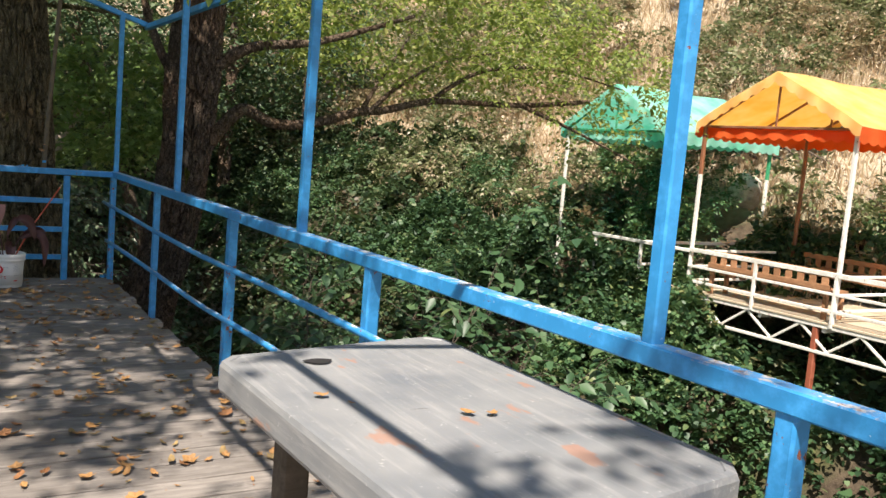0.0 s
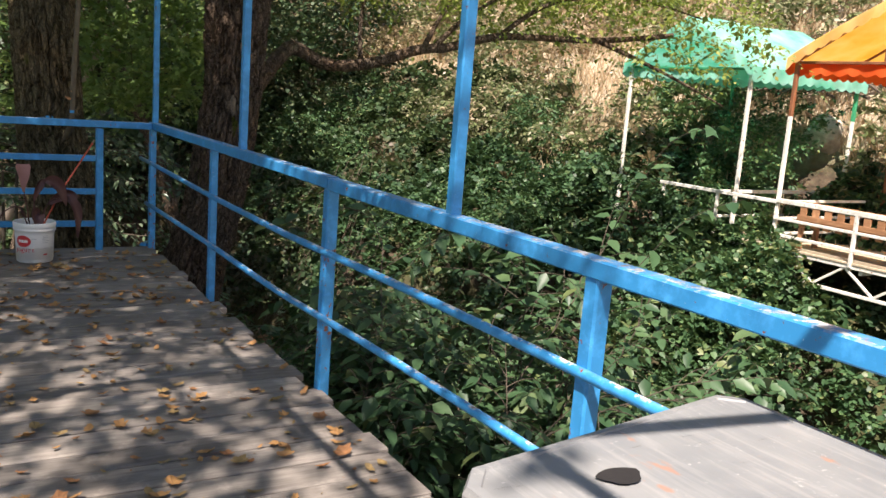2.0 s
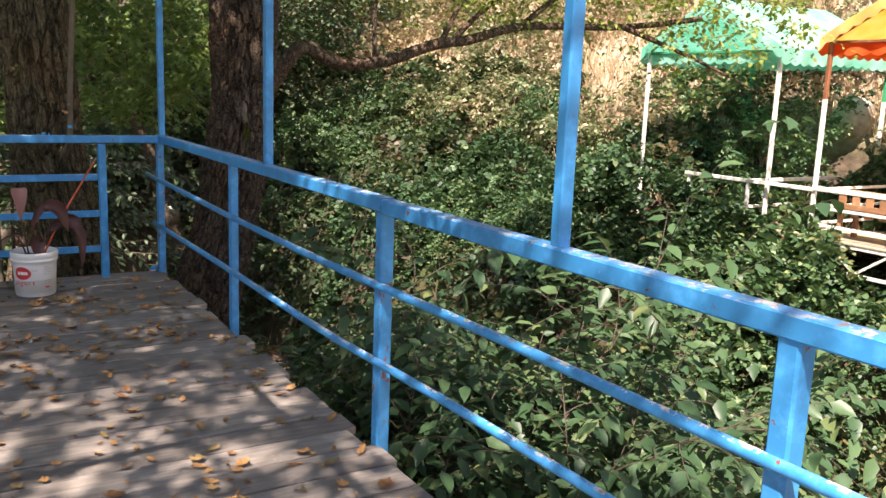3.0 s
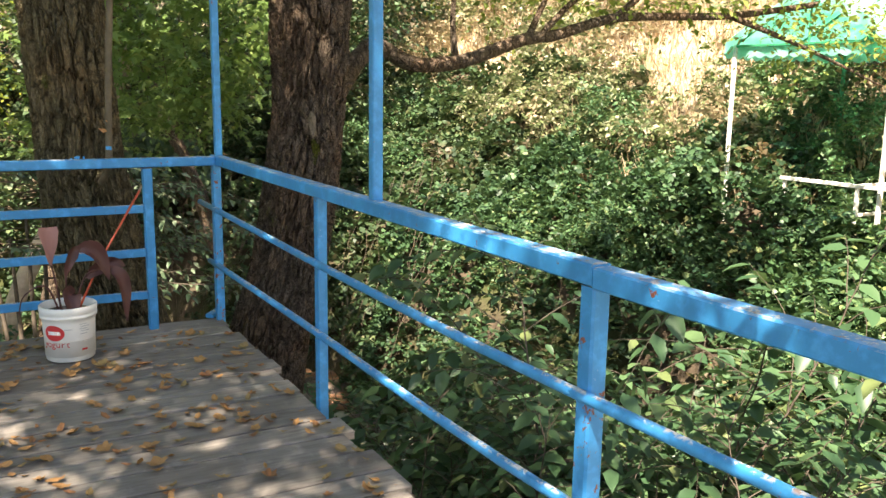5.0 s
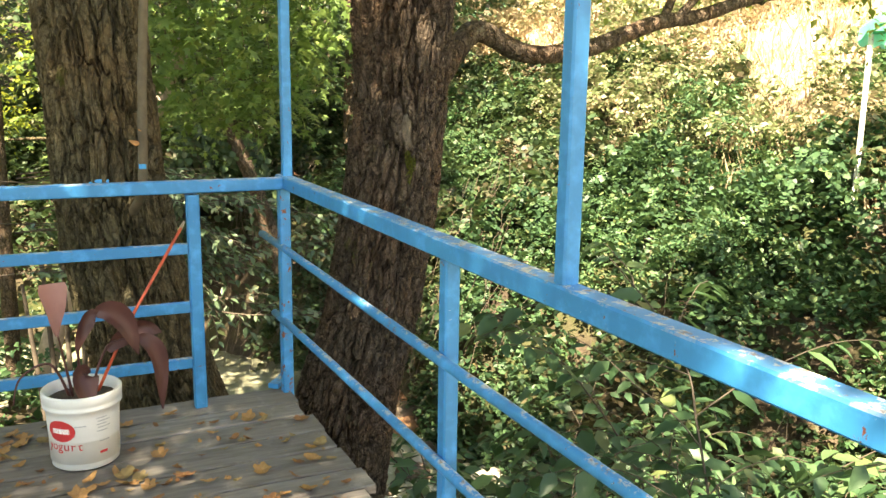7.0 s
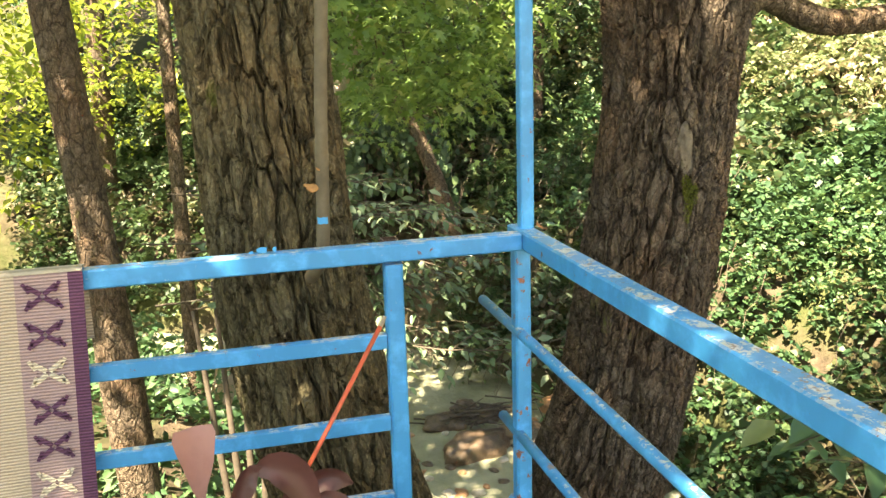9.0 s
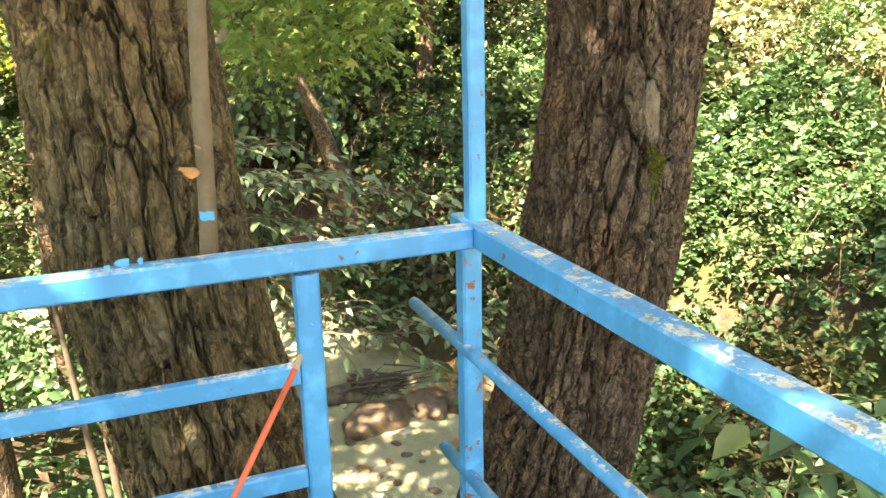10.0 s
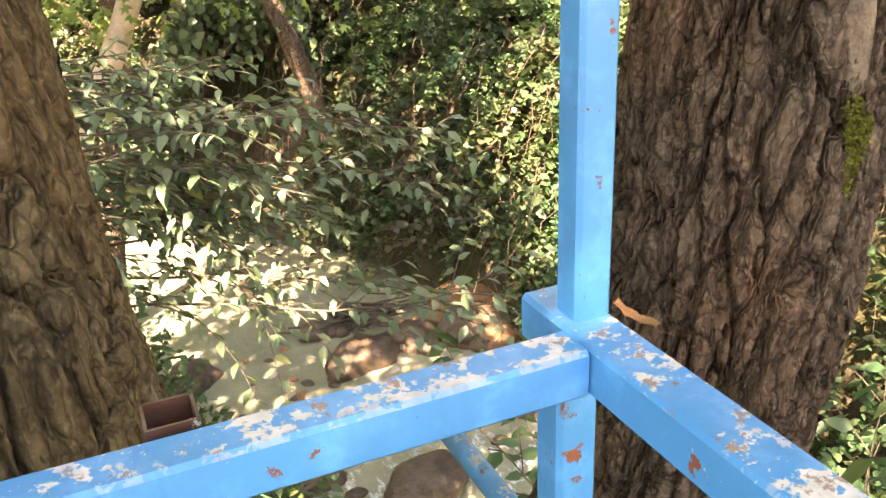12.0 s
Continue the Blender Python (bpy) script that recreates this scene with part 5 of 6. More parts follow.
def platform():
    p = thing("platform", pose(PX, 0, 0), "white painted steel terrace platform on lattice trusses and red posts", "platform")
    y0, y1, depth = 1.0, 10.42, 3.4
    for x in (0.0, depth):
        part("truss_top", Shape().beam((x, y0, -0.34), (x, y1, -0.34), 0.05, 0.05), WHITE_STEEL, p)
        part("truss_bottom", Shape().beam((x, y0, -0.68), (x, y1 - 0.1, -0.68), 0.05, 0.04), WHITE_STEEL, p)
        n = 22
        for i in range(n):
            a = y0 + (y1 - y0) * i / n
            b = y0 + (y1 - y0) * (i + 1) / n
            za, zb = (-0.36, -0.66) if i % 2 else (-0.66, -0.36)
            part("truss_brace", Shape().beam((x, a, za), (x, b, zb), 0.03, 0.03), WHITE_STEEL, p)
    for y in np.arange(y0 + 0.2, y1, 0.98):
        part("joist", Shape().beam((0, y, -0.39), (depth, y, -0.39), 0.05, 0.06), WHITE_STEEL, p)
    for x in np.arange(0.12, depth, 0.34):
        part("board", Shape().beam((x, y0, -0.298), (x, y1, -0.298), 0.31, 0.03), PALE_WOOD, p)
    for x, y in ((0.02, 9.77), (0.02, 7.2), (0.02, 4.6), (0.02, 2.0), (depth, 9.6), (depth, 7.2), (depth, 4.6), (1.7, 8.4), (1.7, 6.0)):
        zb = float(ground_z(PX + x, y)) - 0.2
        part("support_post", Shape().beam((x, y, zb), (x, y, -0.37), 0.075, 0.075), RED_STEEL, p, "red-oxide support post")
    # railing
    for z, w in ((0.33, 0.06), (0.09, 0.035), (-0.13, 0.04)):
        part("rail", Shape().beam((-0.03, y0, z), (-0.03, 9.4, z), 0.04, w), WHITE_STEEL, p)
    part("rail", Shape().beam((-0.03, 9.4, 0.31), (-0.05, 11.55, 0.31), 0.05, 0.05), WHITE_STEEL, p)
    part("rail", Shape().beam((0.0, 10.42, 0.31), (depth, 10.42, 0.31), 0.05, 0.05), WHITE_STEEL, p)
    part("rail", Shape().beam((0.0, 10.42, -0.05), (depth, 10.42, -0.05), 0.04, 0.04), WHITE_STEEL, p)
    part("rail", Shape().beam((depth, y0, 0.27), (depth, 10.3, 0.27), 0.05, 0.05), WHITE_STEEL, p)
    part("rail", Shape().beam((depth, y0, -0.05), (depth, 10.3, -0.05), 0.04, 0.04), WHITE_STEEL, p)
    for y in (11.5, 10.42, 8.2, 6.97, 5.6, 4.4, 3.2, 2.0):
        part("rail_post", Shape().beam((-0.03, y, -0.34), (-0.03, y, 0.32), 0.045, 0.045), WHITE_STEEL, p)
    for y in (10.28, 8.7, 7.0, 5.4, 3.8, 2.2):
        part("rail_post", Shape().beam((depth, y, -0.4), (depth, y, 0.32), 0.045, 0.045), WHITE_STEEL, p)
    for y in (9.4, 6.97):
        for z in (0.31, 0.08, -0.13):
            part("rail", Shape().beam((0, y, z), (1.9, y, z), 0.04, 0.035), WHITE_STEEL, p)
    return p


platform()


def awning(name, y0, y1, x0, x1, eave, ridge, cloth_mat, hem_mat, posts, label, foot):
    """A gabled fabric roof on four posts; its ridge points away over the bank."""
    t = thing(name, pose(0, 0, 0), label, "awning", "awnings across the stream")
    ym = (y0 + y1) / 2
    for (x, y), mats in zip(((x0, y0), (x0, y1), (x1, y0), (x1, y1)), posts):
        zb = foot if y < 10.4 and x < 12.5 else float(ground_z(x, y)) - 0.1
        part("post", Shape().beam((x, y, zb), (x, y, 1.45), 0.05, 0.05), mats[0], t)
        part("post_top", Shape().beam((x, y, 1.45), (x, y, eave), 0.052, 0.052), mats[1], t)
    bar = posts[3][1]
    for a, b in (((x0, y0), (x1, y0)), ((x0, y1), (x1, y1)), ((x0, y0), (x0, y1)), ((x1, y0), (x1, y1))):
        part("frame_bar", Shape().beam((*a, eave - 0.02), (*b, eave - 0.02), 0.035, 0.035), bar, t)
    for x in (x0, (x0 + x1) / 2, x1):
        for ya in (y0, y1):
            part("rafter", Shape().beam((x, ya, eave), (x, ym, ridge - 0.03), 0.03, 0.03), bar, t)
        part("king_post", Shape().beam((x, ym, eave), (x, ym, ridge - 0.03), 0.025, 0.025), bar, t)
    part("ridge_bar", Shape().beam((x0, ym, ridge - 0.03), (x1, ym, ridge - 0.03), 0.03, 0.03), bar, t)
    n, m = 20, 18

    def top(u, v, lift):
        z = eave + (ridge - eave) * (1 - abs(2 * v - 1)) ** 0.92 + lift
        z -= 0.045 * math.sin(math.pi * ((u * 2) % 1.0)) * math.sin(math.pi * ((v * 2) % 1.0)) + 0.012 * math.sin(9 * u + 5 * v)
        return (x0 - 0.1 + (x1 - x0 + 0.2) * u, y0 - 0.1 + (y1 - y0 + 0.2) * v, z)
    s = Shape()
    for lift in (0.015, 0.019):
        s.add([top(i / n, j / m, lift) for i in range(n + 1) for j in range(m + 1)],
              [(i * (m + 1) + j, i * (m + 1) + j + 1, (i + 1) * (m + 1) + j + 1, (i + 1) * (m + 1) + j) for i in range(n) for j in range(m)])
    part("roof_cloth", s, cloth_mat, t, smooth=True)

    def hem(points, drop, name, mat=hem_mat):
        """A hanging strip with a scalloped lower edge."""
        vs, run = [], 0.0
        for j, p in enumerate(points):
            run += (Vector(p) - Vector(points[j - 1])).length if j else 0.0
            w = 0.018 * math.sin(run * 14)
            low = p[2] - drop - 0.04 * abs(math.sin(math.pi * run / 0.19))
            vs += [tuple(p), (p[0] + w - 0.01, p[1] + w, low), (p[0] + 0.004, p[1] + 0.004, p[2]), (p[0] + w - 0.006, p[1] + w + 0.004, low)]
        fs = []
        for j in range(len(points) - 1):
            fs += [(4 * j, 4 * j + 1, 4 * j + 5, 4 * j + 4), (4 * j + 2, 4 * j + 6, 4 * j + 7, 4 * j + 3)]
        part(name, Shape().add(vs, fs), mat, t, smooth=True)
    k = 90
    for v in (0.0, 1.0):
        hem([top(i / k, v, 0.013) for i in range(k + 1)], 0.17, "side_hem")
    for u in (0.0, 1.0):
        hem([top(u, i / k, 0.013) for i in range(k + 1)], 0.12, "gable_hem", cloth_mat)
        hem([(x0 + 0.02 + (x1 - x0 - 0.04) * u, y0 + (y1 - y0) * i / k, eave) for i in range(k + 1)], 0.15, "front_hem")
    return t


awning("awning", 6.97, 9.4, 9.6, 11.95, 2.17, 2.88, ORANGE_CLOTH, RED_CLOTH, ((WHITE_STEEL, WHITE_STEEL), (WHITE_STEEL, BROWN_STEEL), (BROWN_STEEL, BROWN_STEEL), (BROWN_STEEL, BROWN_STEEL)),
       "orange fabric awning with scalloped red hem on slender posts", -0.285)
awning("awning", 10.17, 12.6, 9.65, 12.05, 2.08, 2.80, GREEN_CLOTH, GREEN_CLOTH, ((WHITE_STEEL, WHITE_STEEL), (WHITE_STEEL, WHITE_STEEL), (WHITE_STEEL, GREEN_STEEL), (GREEN_STEEL, GREEN_STEEL)),
       "green fabric awning with scalloped hem on slender posts", -0.285)


def bench(x, y, ln, turn):
    b = thing("bench", pose(x, y, -0.283, 0, 0, turn), "brown wooden bench with an upright slatted back", "bench", "benches on the platform")
    part("seat", Shape().box((0, 0, 0.36), (ln, 0.38, 0.045)), BENCH_WOOD, b)
    for z in (0.60, 0.42):
        part("back_rail", Shape().box((0, 0.2, z), (ln, 0.035, 0.07)), BENCH_WOOD, b)
    n = int(ln / 0.17)
    for i in range(n):
        part("slat", Shape().beam((-ln / 2 + 0.08 + (ln - 0.16) * i / (n - 1), 0.2, 0.30), (-ln / 2 + 0.08 + (ln - 0.16) * i / (n - 1), 0.2, 0.64), 0.1, 0.02), BENCH_WOOD, b)
    for sx in (-1, 1):
        for yy in (-0.15, 0.17):
            part("leg", Shape().beam((sx * (ln / 2 - 0.06), yy, 0), (sx * (ln / 2 - 0.06), yy, 0.335), 0.06, 0.06), BENCH_WOOD, b)
    return b


bench(PX + 0.32, 8.15, 2.0, 90)
bench(PX + 2.1, 8.15, 2.0, -90)
bench(PX + 0.32, 5.2, 2.0, 90)
bench(PX + 2.1, 5.2, 2.0, -90)


# ---- bucket with a wilted plant ----
def bucket():
    b = thing("bucket", pose(0.405, 8.40, 0.004), "white plastic yogurt bucket reused as a plant pot", "bucket")
    s = Shape().lathe([(0.0, 0.003), (0.112, 0.003), (0.118, 0.008), (0.128, 0.2), (0.130, 0.225), (0.138, 0.228), (0.140, 0.24), (0.135, 0.246), (0.139, 0.252), (0.141, 0.282), (0.137, 0.288), (0.131, 0.286), (0.126, 0.25), (0.122, 0.03), (0, 0.03)], 56)
    body = part("body", s, PLASTIC, b, smooth=True)
    part("soil", Shape().lathe([(0.0, 0.255), (0.06, 0.252), (0.1255, 0.245)], 32), SOIL, b, "dry dark potting soil", smooth=True)

    def patch(cx, cz, w, h, mat, name, oval=False, label=""):
        """A print that follows the bucket's wall; cx is degrees round from -y."""
        vs, n, m = [], 14, 8
        for i in range(n + 1):
            for j in range(m + 1):
                u, v = 2 * i / n - 1, 2 * j / m - 1
                if oval:
                    u, v = u * math.sqrt(1 - v * v / 2), v * math.sqrt(1 - u * u / 2)
                z = cz + v * h / 2
                r = 0.1188 + 0.01 * (z - 0.008) / 0.192 + 0.0012
                a = radians(cx - 90) + u * w / 2 / r
                vs.append((r * math.cos(a), r * math.sin(a), z))
        fs = [(i * (m + 1) + j, (i + 1) * (m + 1) + j, (i + 1) * (m + 1) + j + 1, i * (m + 1) + j + 1) for i in range(n) for j in range(m)]
        part(name, Shape().add(vs, fs), mat, b, label, True)
    patch(-41, 0.160, 0.112, 0.082, RED_INK, "emblem", True, "red oval emblem")
    patch(-41, 0.160, 0.07, 0.020, WHITE_INK, "emblem_bar")
    for k, (a, z, w) in enumerate(((26, 0.20, 0.04), (30, 0.188, 0.05), (26, 0.176, 0.04), (30, 0.164, 0.05), (26, 0.15, 0.04), (-8, 0.178, 0.04), (30, 0.11, 0.04))):
        patch(a, z, w, 0.004, GREY_INK, "print_line")
    patch(28, 0.066, 0.03, 0.010, RED_INK, "print_mark")
    for k, ch in enumerate("yogurt"):
        cu = bpy.data.curves.new("letter", 'FONT')
        cu.body = ch
        cu.size = 0.048
        cu.extrude = 0.0006
        cu.align_x = 'CENTER'
        tmp = bpy.data.objects.new("letter", cu)
        scene.collection.objects.link(tmp)
        me = bpy.data.meshes.new_from_object(tmp.evaluated_get(bpy.context.evaluated_depsgraph_get()))
        bpy.data.objects.remove(tmp)
        me.materials.append(RED_INK)
        ob = new("letter", me)
        a = radians(-67 + 11.4 * k - 90)
        r = 0.1237
        ob.matrix_basis = Matrix.Translation((r * math.cos(a), r * math.sin(a), 0.085)) @ Euler((radians(90 - 3), 0, a + radians(90))).to_matrix().to_4x4()
        ob.parent = b
    h = [(0.138 * math.cos(a), 0.138 * math.sin(a), 0.235 - 0.06 * math.sin((a - 0.2) / 2.74 * math.pi)) for a in np.linspace(0.2, 2.94, 24)]
    part("handle", Shape().tube(h, 0.003, 6), PLASTIC, b, "thin wire handle", smooth=True)
    return b


bucket()


def curl_leaf(base, mid, tip, width, fold, n=10, blunt=False):
    """A large limp leaf along a bent rib, folded lengthwise."""
    base, mid, tip = Vector(base), Vector(mid), Vector(tip)
    vs = []
    for i in range(n + 1):
        t = i / n
        c = base.lerp(mid, t).lerp(mid.lerp(tip, t), t)
        d = (mid.lerp(tip, t) - base.lerp(mid, t)).normalized()
        side = d.cross(Vector((0.3, -1, 0.2))).normalized()
        up = side.cross(d)
        w = width * math.sin(math.pi * min(1, 0.06 + 0.94 * t)) ** 0.75 * 0.5 + 0.002
        if blunt:
            w = width * 0.5 * (0.1 + 0.9 * min(1, t * 1.15) ** 0.9) * (1 - 0.12 * max(0, t - 0.9) * 10)
        for k in (-1, -0.5, 0, 0.5, 1):
            vs.append(c + side * w * k * math.cos(fold * abs(k)) + up * (w * abs(k) * math.sin(fold) + 0.006 * math.sin(9 * t + 3 * k)))
    s = Shape().add(vs, [(i * 5 + k, i * 5 + k + 1, (i + 1) * 5 + k + 1, (i + 1) * 5 + k) for i in range(n) for k in range(4)])
    return s


def plant():
    p = thing("potted_plant", pose(0.405, 8.40, 0.25), "wilted purple-brown potted plant tied to a red cane", "plant")
    part("cane", Shape().tube([(0.03, 0.02, -0.05), (0.18, 0.05, 0.25), (0.40, 0.10, 0.60)], 0.006, 8), CANE, p, "thin orange-red support cane", smooth=True)
    part("cane_tip", Shape().tube([(0.398, 0.0995, 0.598), (0.412, 0.103, 0.622)], [0.0075, 0.005], 8), PALE_WOOD, p)
    stems = (((-0.03, 0, 0), (-0.05, -0.02, 0.14), (-0.07, -0.03, 0.27)), ((0.0, -0.02, 0), (0.0, -0.04, 0.22), (0.07, -0.06, 0.33)), ((0.03, 0.02, 0), (0.1, 0.02, 0.18), (0.2, 0.0, 0.2)),
             ((-0.04, 0.01, 0), (-0.1, 0.0, 0.14), (-0.2, 0.0, 0.1), (-0.23, 0, 0.0)), ((0.0, 0.0, 0), (0.02, -0.05, 0.1), (0.0, -0.08, 0.12)))
    for st in stems:
        s, _ = bough(st, 0.006, 0.003, 1, 7)
        part("stem", s, WILTED, p, smooth=True)
    part("leaf", curl_leaf((-0.07, -0.03, 0.25), (-0.075, -0.045, 0.35), (-0.08, -0.025, 0.445), 0.115, 0.5, blunt=True), PINK_LEAF, p, "dried pink upright leaf", True)
    for a, b, c, w in (((0.06, -0.06, 0.325), (0.14, -0.06, 0.38), (0.2, -0.07, 0.16), 0.1), ((0.02, -0.05, 0.1), (-0.02, -0.1, 0.14), (0.03, -0.12, -0.02), 0.11), ((0.2, 0.0, 0.2), (0.29, -0.02, 0.22), (0.28, -0.03, -0.08), 0.08),
                       ((0.1, 0.02, 0.16), (0.2, 0.06, 0.26), (0.3, 0.05, 0.2), 0.09), ((0.07, -0.06, 0.33), (0.02, -0.07, 0.345), (-0.01, -0.08, 0.19), 0.06)):
        part("leaf", curl_leaf(a, b, c, w, 0.6), WILTED, p, "", True)
    return p


plant()


# ---- woven rug over the end railing ----
def weave(name, color):
    """Coarse wool with ribs across the warp."""
    m = Nodes(name)
    p = m.coords()
    rib = m.node("ShaderNodeTexWave", Vector=p, Scale=36.0, Distortion=1.2, Detail=2.0, Detail_Scale=3.0)
    rib.bands_direction = 'Z'
    knot = m.noise(m.coords((1.0, 1.0, 2.5)), 160.0, 3)
    soil = m.noise(p, 5.0, 4)
    col = m.mix(m.step(rib.outputs["Fac"], 0.2, 0.8), tuple(c * 0.62 for c in color), tuple(min(1, c * 1.12) for c in color))
    col = m.mix(m.math('MULTIPLY', m.step(knot, 0.4, 0.7), 0.35), col, tuple(c * 0.55 for c in color))
    col = m.mix(m.math('MULTIPLY', m.step(soil, 0.45, 0.7), 0.3), col, tuple(c * 0.7 for c in color))
    return m.done(col, 0.95, m.bump(m.math('ADD', rib.outputs["Fac"], knot), 0.6, 0.003), spec=0.1)


def rug():
    t = thing("rug", pose(0, 0, 0), "woven beige and purple folk rug draped over the railing", "rug")
    y = END_Y - 0.066
    beige, mauve, plum, cream = (weave(n, c) for n, c in
                                 (("beige_weave", (0.52, 0.43, 0.33)), ("mauve_weave", (0.40, 0.29, 0.29)), ("plum_weave", (0.13, 0.06, 0.11)), ("cream_weave", (0.66, 0.58, 0.45))))

    def sheet(x0, x1, z0, z1, off, mat, name, label=""):
        vs, n, m = [], 6, 24
        for i in range(n + 1):
            for j in range(m + 1):
                x = x0 + (x1 - x0) * i / n
                z = z0 + (z1 - z0) * j / m
                yy = y + 0.006 * math.sin(7 * x + 2 * z) * (1 - j / m) - off
                sx = x - 0.055 * (1.0 - z)
                vs.append((sx, yy, z))
        k = len(vs)
        vs += [(a, b + 0.004, c) for a, b, c in vs]
        fs = []
        for i in range(n):
            for j in range(m):
                q = (i * (m + 1) + j, (i + 1) * (m + 1) + j, (i + 1) * (m + 1) + j + 1, i * (m + 1) + j + 1)
                fs += [q, tuple(k + v for v in reversed(q))]
        return part(name, Shape().add(vs, fs), mat, t, label)
    sheet(-1.25, 0.075, 0.16, 1.005, 0.0, beige, "field", "plain beige field")
    part("fold", Shape().add([(x, y + 0.0 + w, z) for x in (-1.25, 0.075) for w, z in ((0.0, 1.005), (0.03, 1.012), (0.068, 1.008), (0.075, 0.8))],
                             [(0, 1, 5, 4), (1, 2, 6, 5), (2, 3, 7, 6)]), beige, t, "fold over the rail")
    sheet(-0.085, 0.045, 0.16, 1.006, 0.004, mauve, "pattern_band", "mauve patterned band")
    sheet(0.042, 0.078, 0.16, 1.006, 0.0045, plum, "edge_stripe", "plum edge stripe")
    sheet(-0.80, -0.67, 0.16, 1.006, 0.004, mauve, "pattern_band", "mauve patterned band")
    for x0 in (-0.02, -0.735):
        for k in range(8):
            z = 0.95 - 0.103 * k
            mat = cream if k % 3 == 2 else plum
            for sx, sz in ((1, 1), (1, -1), (-1, 1), (-1, -1)):
                c = Vector((x0 - 0.055 * (1 - z), y - 0.0075, z))
                s = Shape().beam(c + Vector((0.004 * sx, 0, 0.004 * sz)), c + Vector((0.036 * sx, 0, 0.028 * sz)), 0.0125, 0.004, up=(0, 1, 0))
                s.beam(c + Vector((0.03 * sx, 0, 0.010 * sz)), c + Vector((0.044 * sx, 0, 0.036 * sz)), 0.009, 0.004, up=(0, 1, 0))
                part("motif", s, mat, t)
    for i in range(70):
        x = -1.24 + 1.3 * i / 69 - 0.047
        part("fringe", Shape().tube([(x, y, 0.165), (x + 0.004 * math.sin(i * 2.1), y - 0.004, 0.13), (x + 0.006 * math.sin(i), y, 0.105)], 0.003, 5), beige, t)
    return t


rug()


# ---- small things on rail and trunk ----
def bracket(x, y, z, r, turn, label):
    """A thin curled bracket with a wavy lip and a short foot on the bark."""
    vs, n = [], 18
    for k, (h, g) in enumerate(((0.0, 0.15), (0.05, 0.6), (0.16, 1.0), (0.06, 0.97), (-0.10, 0.55), (-0.3, 0.14))):
        for i in range(n):
            a = 2 * math.pi * i / n
            w = g * (1 + 0.14 * math.sin(3 * a + 1) + 0.08 * math.sin(7 * a))
            vs.append((r * w * math.cos(a), r * 0.72 * w * math.sin(a), r * (h + 0.16 * g * math.sin(2 * a + 0.6))))
    fs = [(k * n + i, k * n + (i + 1) % n, (k + 1) * n + (i + 1) % n, (k + 1) * n + i) for k in range(5) for i in range(n)] + [tuple(range(n - 1, -1, -1)), tuple(range(5 * n, 6 * n))]
    ob = part("fungus", Shape().add(vs, fs), FUNGUS, smooth=True, place=pose(x, y, z, 38, 12, turn))
    return tagged(ob, label, "fungus", "fungi on the sapling")


bracket(0.692, 8.943, 1.146, 0.024, 20, "small orange-brown bracket fungus on the sapling stem")
bracket(0.716, 8.945, 1.20, 0.010, 80, "tiny orange-brown bracket fungus on the sapling stem")


def daubs():
    for x, w, h in ((0.505, 0.006, 0.010), (0.535, 0.014, 0.020), (0.568, 0.005, 0.018)):
        vs = [(w * math.cos(a) * (1 + 0.25 * math.sin(3 * a + x * 9)), 0.004 * k, h * (0.5 + 0.5 * math.sin(a) * (1 + 0.2 * math.cos(2 * a)))) for k in (0, 1) for a in np.linspace(0, 2 * math.pi, 14, endpoint=False)]
        fs = [tuple(range(13, -1, -1)), tuple(range(14, 28))] + [(i, (i + 1) % 14, 14 + (i + 1) % 14, 14 + i) for i in range(14)]
        ob = part("paint_drip", Shape().add(vs, fs), BLUE_TAPE, place=pose(x, END_Y - 0.012, 0.997))
        tagged(ob, "dried blue paint drip standing on the rail", "paint drip", "paint drips on the rail")


daubs()


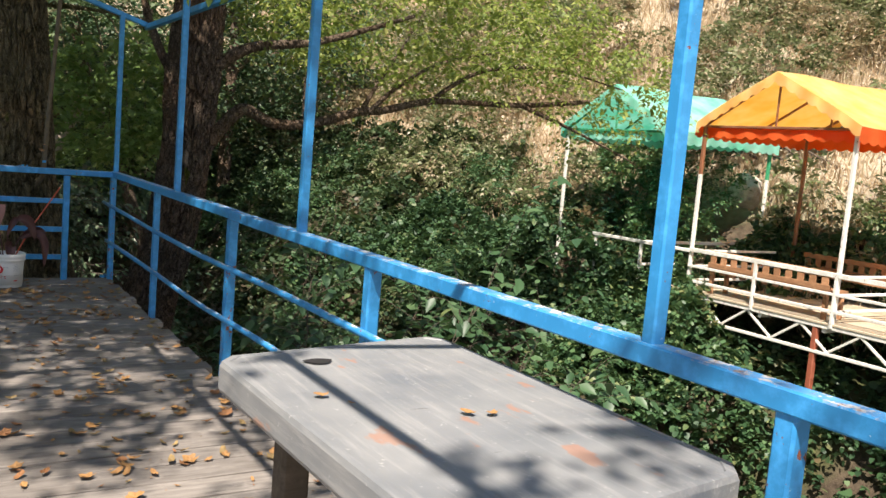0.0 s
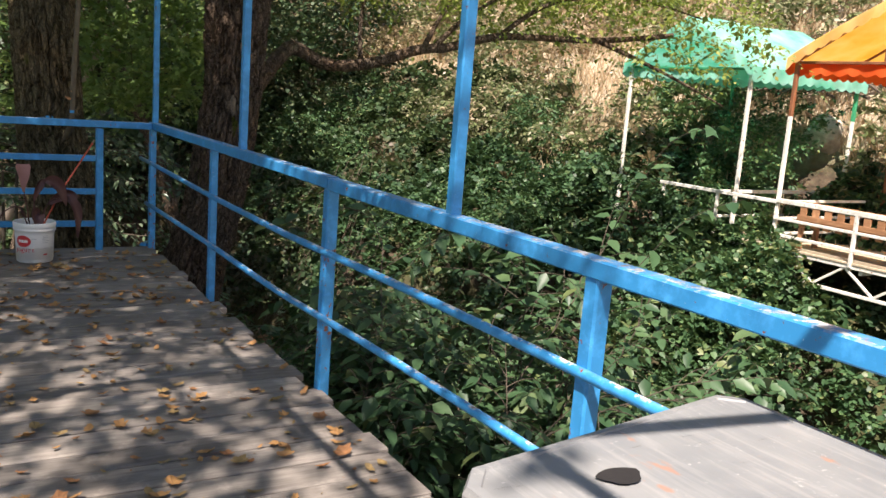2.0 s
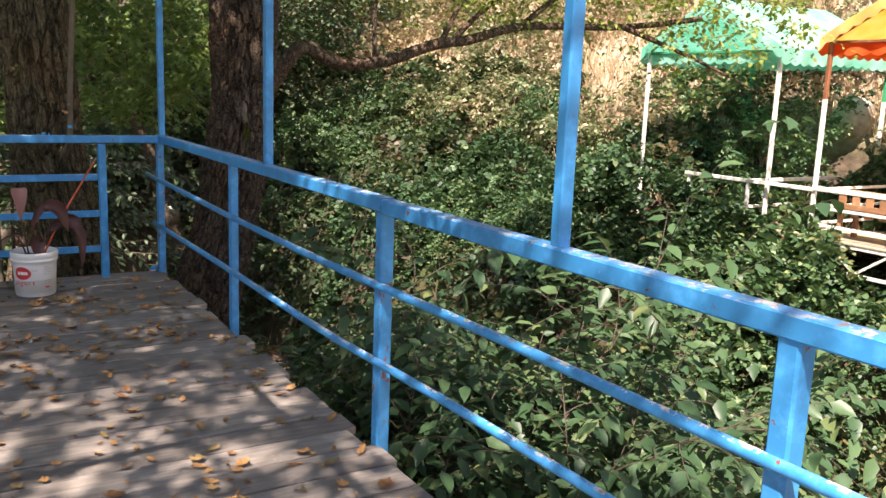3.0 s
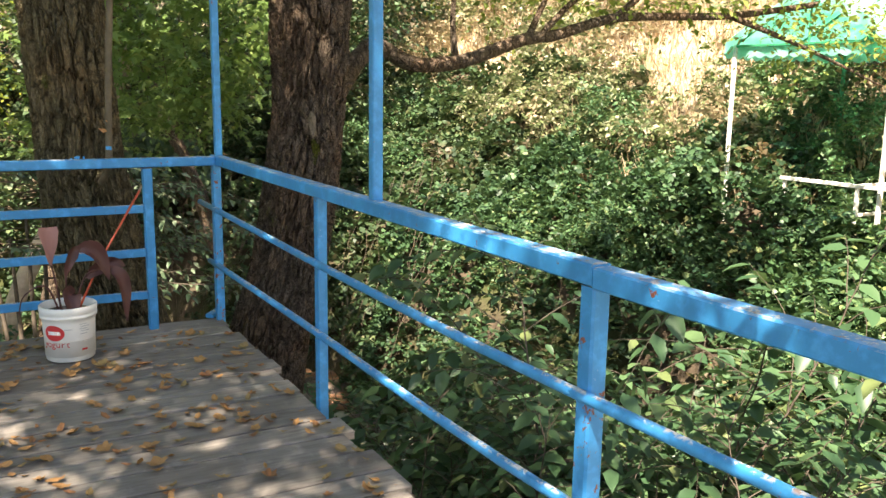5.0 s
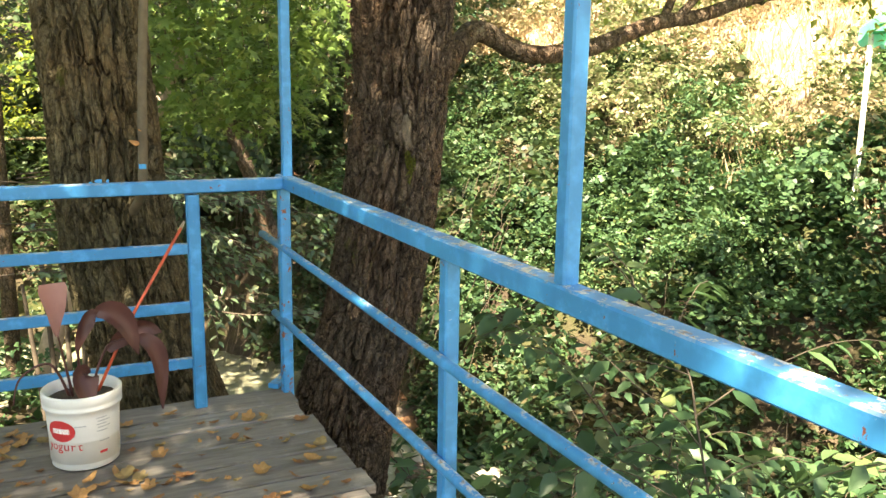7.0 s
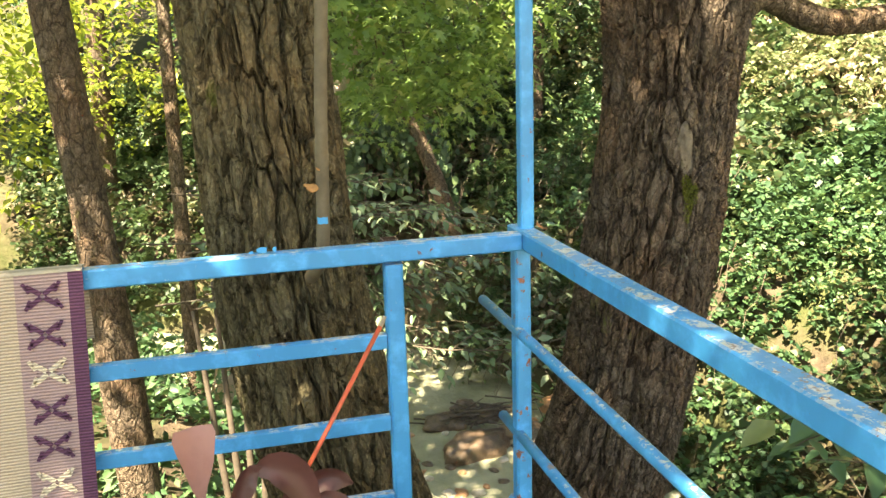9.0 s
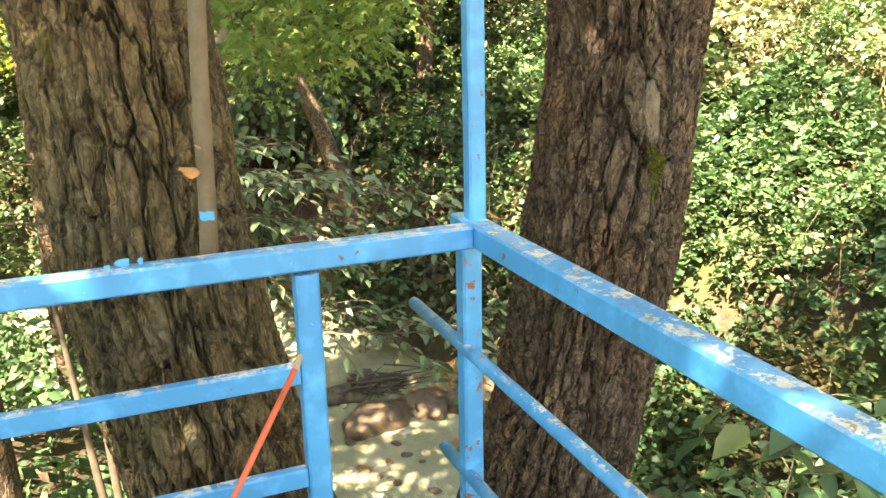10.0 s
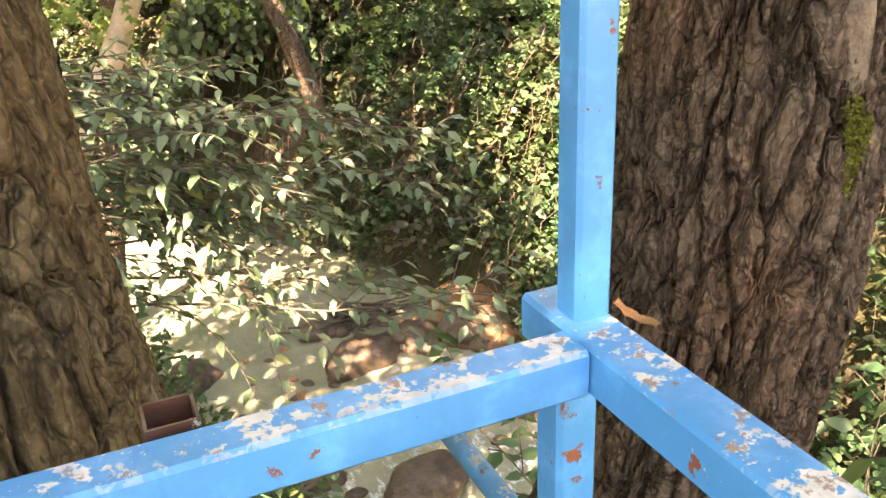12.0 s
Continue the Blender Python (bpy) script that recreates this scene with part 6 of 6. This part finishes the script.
# ---- fallen leaves on the deck and rails ----
def fallen_leaves():
    rng = np.random.default_rng(77)
    forms = []
    for k in range(8):
        lobes = k % 3
        vs = []
        n = 16
        for i in range(n):
            a = 2 * math.pi * i / n
            r = 0.5 * (0.62 + (0.30 * abs(math.cos(a * 2.5)) if lobes == 0 else 0.16 * math.cos(a) ** 2)) * (1 + 0.1 * rng.normal())
            x, y = r * math.cos(a), r * math.sin(a) * (0.8 if lobes == 0 else 0.48)
            vs.append((x, y, 0.10 + 0.55 * (x * x) + 0.9 * y * y * (1 if k % 2 else 0.3) + 0.02 * rng.normal()))
        vs.append((0, 0, 0.03))
        fs = [(i, (i + 1) % n, n) for i in range(n)]
        s = Shape().add(vs, fs)
        s.add([(-0.3, -0.008, 0.06), (-0.62, -0.006, 0.12), (-0.62, 0.006, 0.12), (-0.3, 0.008, 0.06)], [(0, 1, 2, 3)])
        me = bpy.data.meshes.new("fallen_leaf")
        me.from_pydata(s.v, [], s.f)
        me.materials.append(FALLEN_LEAF[(0, 1, 2, 0, 1, 3, 0, 1)[k]])
        forms.append(me)
    spots = [(rng.uniform(-1.6, 1.28), rng.uniform(2.6, 8.75)) for _ in range(950)]
    spots += [(rng.uniform(-1.2, 1.28), 8.75 - 2.6 * rng.uniform(0, 1) ** 1.3) for _ in range(170)]
    for cx, cy, n, sp in ((0.62, 8.1, 12, 0.12), (0.25, 8.62, 14, 0.16), (-0.25, 8.3, 18, 0.3), (1.12, 7.0, 7, 0.1), (0.9, 7.25, 6, 0.12), (1.2, 6.9, 5, 0.07), (0.1, 7.2, 12, 0.22), (0.0, 5.6, 8, 0.2), (1.22, 5.66, 5, 0.05), (0.75, 7.75, 8, 0.1)):
        spots += [(cx + rng.normal() * sp, cy + rng.normal() * sp * 0.6) for _ in range(n)]
    spots = [(x, y) for x, y in spots if x < 1.29 and y < 8.85 and not (0.26 < x < 0.55 and 8.25 < y < 8.55)]
    spots.sort(key=lambda p: abs(p[0] - 0.1) + 0.55 * abs(p[1] - 7.2))
    litter = [Shape() for _ in range(4)]
    for i, (x, y) in enumerate(spots):
        k = rng.uniform(0.035, 0.095)
        place = pose(x, y, 0.003, rng.normal() * 9, rng.normal() * 9, rng.uniform(0, 360)) @ Matrix.Diagonal((k, k, k, 1))
        me = forms[rng.integers(0, 8)]
        if i >= 285:
            litter[i % 4].add([place @ v.co for v in me.vertices], [tuple(f.vertices) for f in me.polygons])
            continue
        ob = new("fallen_leaf", me)
        ob.matrix_basis = place
        tagged(ob, "dry curled brown leaf fallen on the deck boards", "leaf", "fallen leaves on the deck")
    for _ in range(900):
        x, y, k = rng.uniform(-1.9, 1.27), rng.uniform(2.4, 8.75), rng.uniform(0.006, 0.02)
        place = pose(x, y, 0.003, rng.normal() * 12, rng.normal() * 12, rng.uniform(0, 360)) @ Matrix.Diagonal((k, k * 0.7, k, 1))
        me = forms[rng.integers(0, 8)]
        litter[_ % 4].add([place @ v.co for v in me.vertices], [tuple(f.vertices) for f in me.polygons])
    t = thing("leaf_litter", pose(0, 0, 0), "scattered dry leaf crumbs and small leaves on the deck", "leaf litter", kind="stuff")
    for s, m in zip(litter, FALLEN_LEAF):
        part("leaves", s, m, t)
    for x, y, k in ((0.71, 2.48, 0.05), (1.02, 2.24, 0.05), (1.08, 2.22, 0.045), (0.76, 2.40, 0.03)):
        ob = new("fallen_leaf", forms[rng.integers(0, 8)])
        ob.matrix_basis = pose(x, y, 0.7525, 0, 0, rng.uniform(0, 360)) @ Matrix.Diagonal((k, k, k, 1))
        tagged(ob, "small dry leaf lying on the table top", "leaf", "leaves on the table")
    ob = new("fallen_leaf", forms[1])
    ob.matrix_basis = pose(RAIL_X + 0.02, 8.785, 0.999, 0, -8, 110) @ Matrix.Diagonal((0.075, 0.045, 0.06, 1))
    tagged(ob, "dry leaf caught on the rail corner", "leaf", "leaves on the rail")


fallen_leaves()


# ---- deck: joists and boards ----
def deck():
    rng = np.random.default_rng(88)
    d = tagged(new("floor"), "weathered grey plank deck strewn with dry leaves", "deck", kind="structure")
    for x in (-3.0, -1.6, -0.2, 1.2):
        part("joist", Shape().beam((x, -3.6, -0.1), (x, 8.95, -0.1), 0.08, 0.13), BEAM_WOOD, d)
    for x in (-2.9, -0.8, 1.15):
        for y in (-3, 0.5, 4.2, 8.2):
            zb = float(ground_z(x, y)) - 0.3
            part("support_post", Shape().beam((x, y, zb), (x, y, -0.165), 0.12, 0.12), BEAM_WOOD, d)
    part("edge_strip", Shape().beam((1.275, -3.6, -0.05), (1.275, 8.95, -0.05), 0.012, 0.05), BEAM_WOOD, d)
    forms = {}
    y = -3.6
    k = 0
    while y < 8.80:
        w = (0.19, 0.17, 0.2, 0.185)[k % 4]
        cut = (-1.0, -2.0, -0.2, -1.5)[(k * 7) % 4]
        for a, b in ((-3.5, cut), (cut + 0.004, 1.30)):
            key = (k % 4, round(b - a, 3))
            if key not in forms:
                s = Shape()
                n = 8
                vs = []
                for i in range(n + 1):
                    x = (b - a) * (i / n - 0.5)
                    sag = 0.002 * math.sin(i * 1.9 + k)
                    hw = w / 2 - 0.0065 + 0.0012 * math.sin(i * 2.3 + k)
                    vs += [(x, -hw, -0.034), (x, -hw, -0.004 + sag), (x, -hw + 0.005, 0 + sag), (x, hw - 0.005, 0.0 + sag), (x, hw, -0.004 + sag), (x, hw, -0.034)]
                fs = [(i * 6 + j, i * 6 + (j + 1) % 6, (i + 1) * 6 + (j + 1) % 6, (i + 1) * 6 + j) for i in range(n) for j in range(6)]
                fs += [tuple(range(6)), tuple(range(n * 6 + 5, n * 6 - 1, -1))]
                me = bpy.data.meshes.new("plank")
                me.from_pydata(vs, [], fs)
                me.materials.append(DECK_WOOD)
                forms[key] = me
            ob = new("plank", forms[key])
            over = rng.uniform(-0.02, 0.035) if b > 1 else 0
            ob.matrix_basis = pose((a + b) / 2 + over, y + w / 2, rng.uniform(-0.004, 0.0), rng.normal() * 0.25, rng.normal() * 0.06, rng.normal() * 0.12)
            ob.parent = d
        y += w
        k += 1


deck()
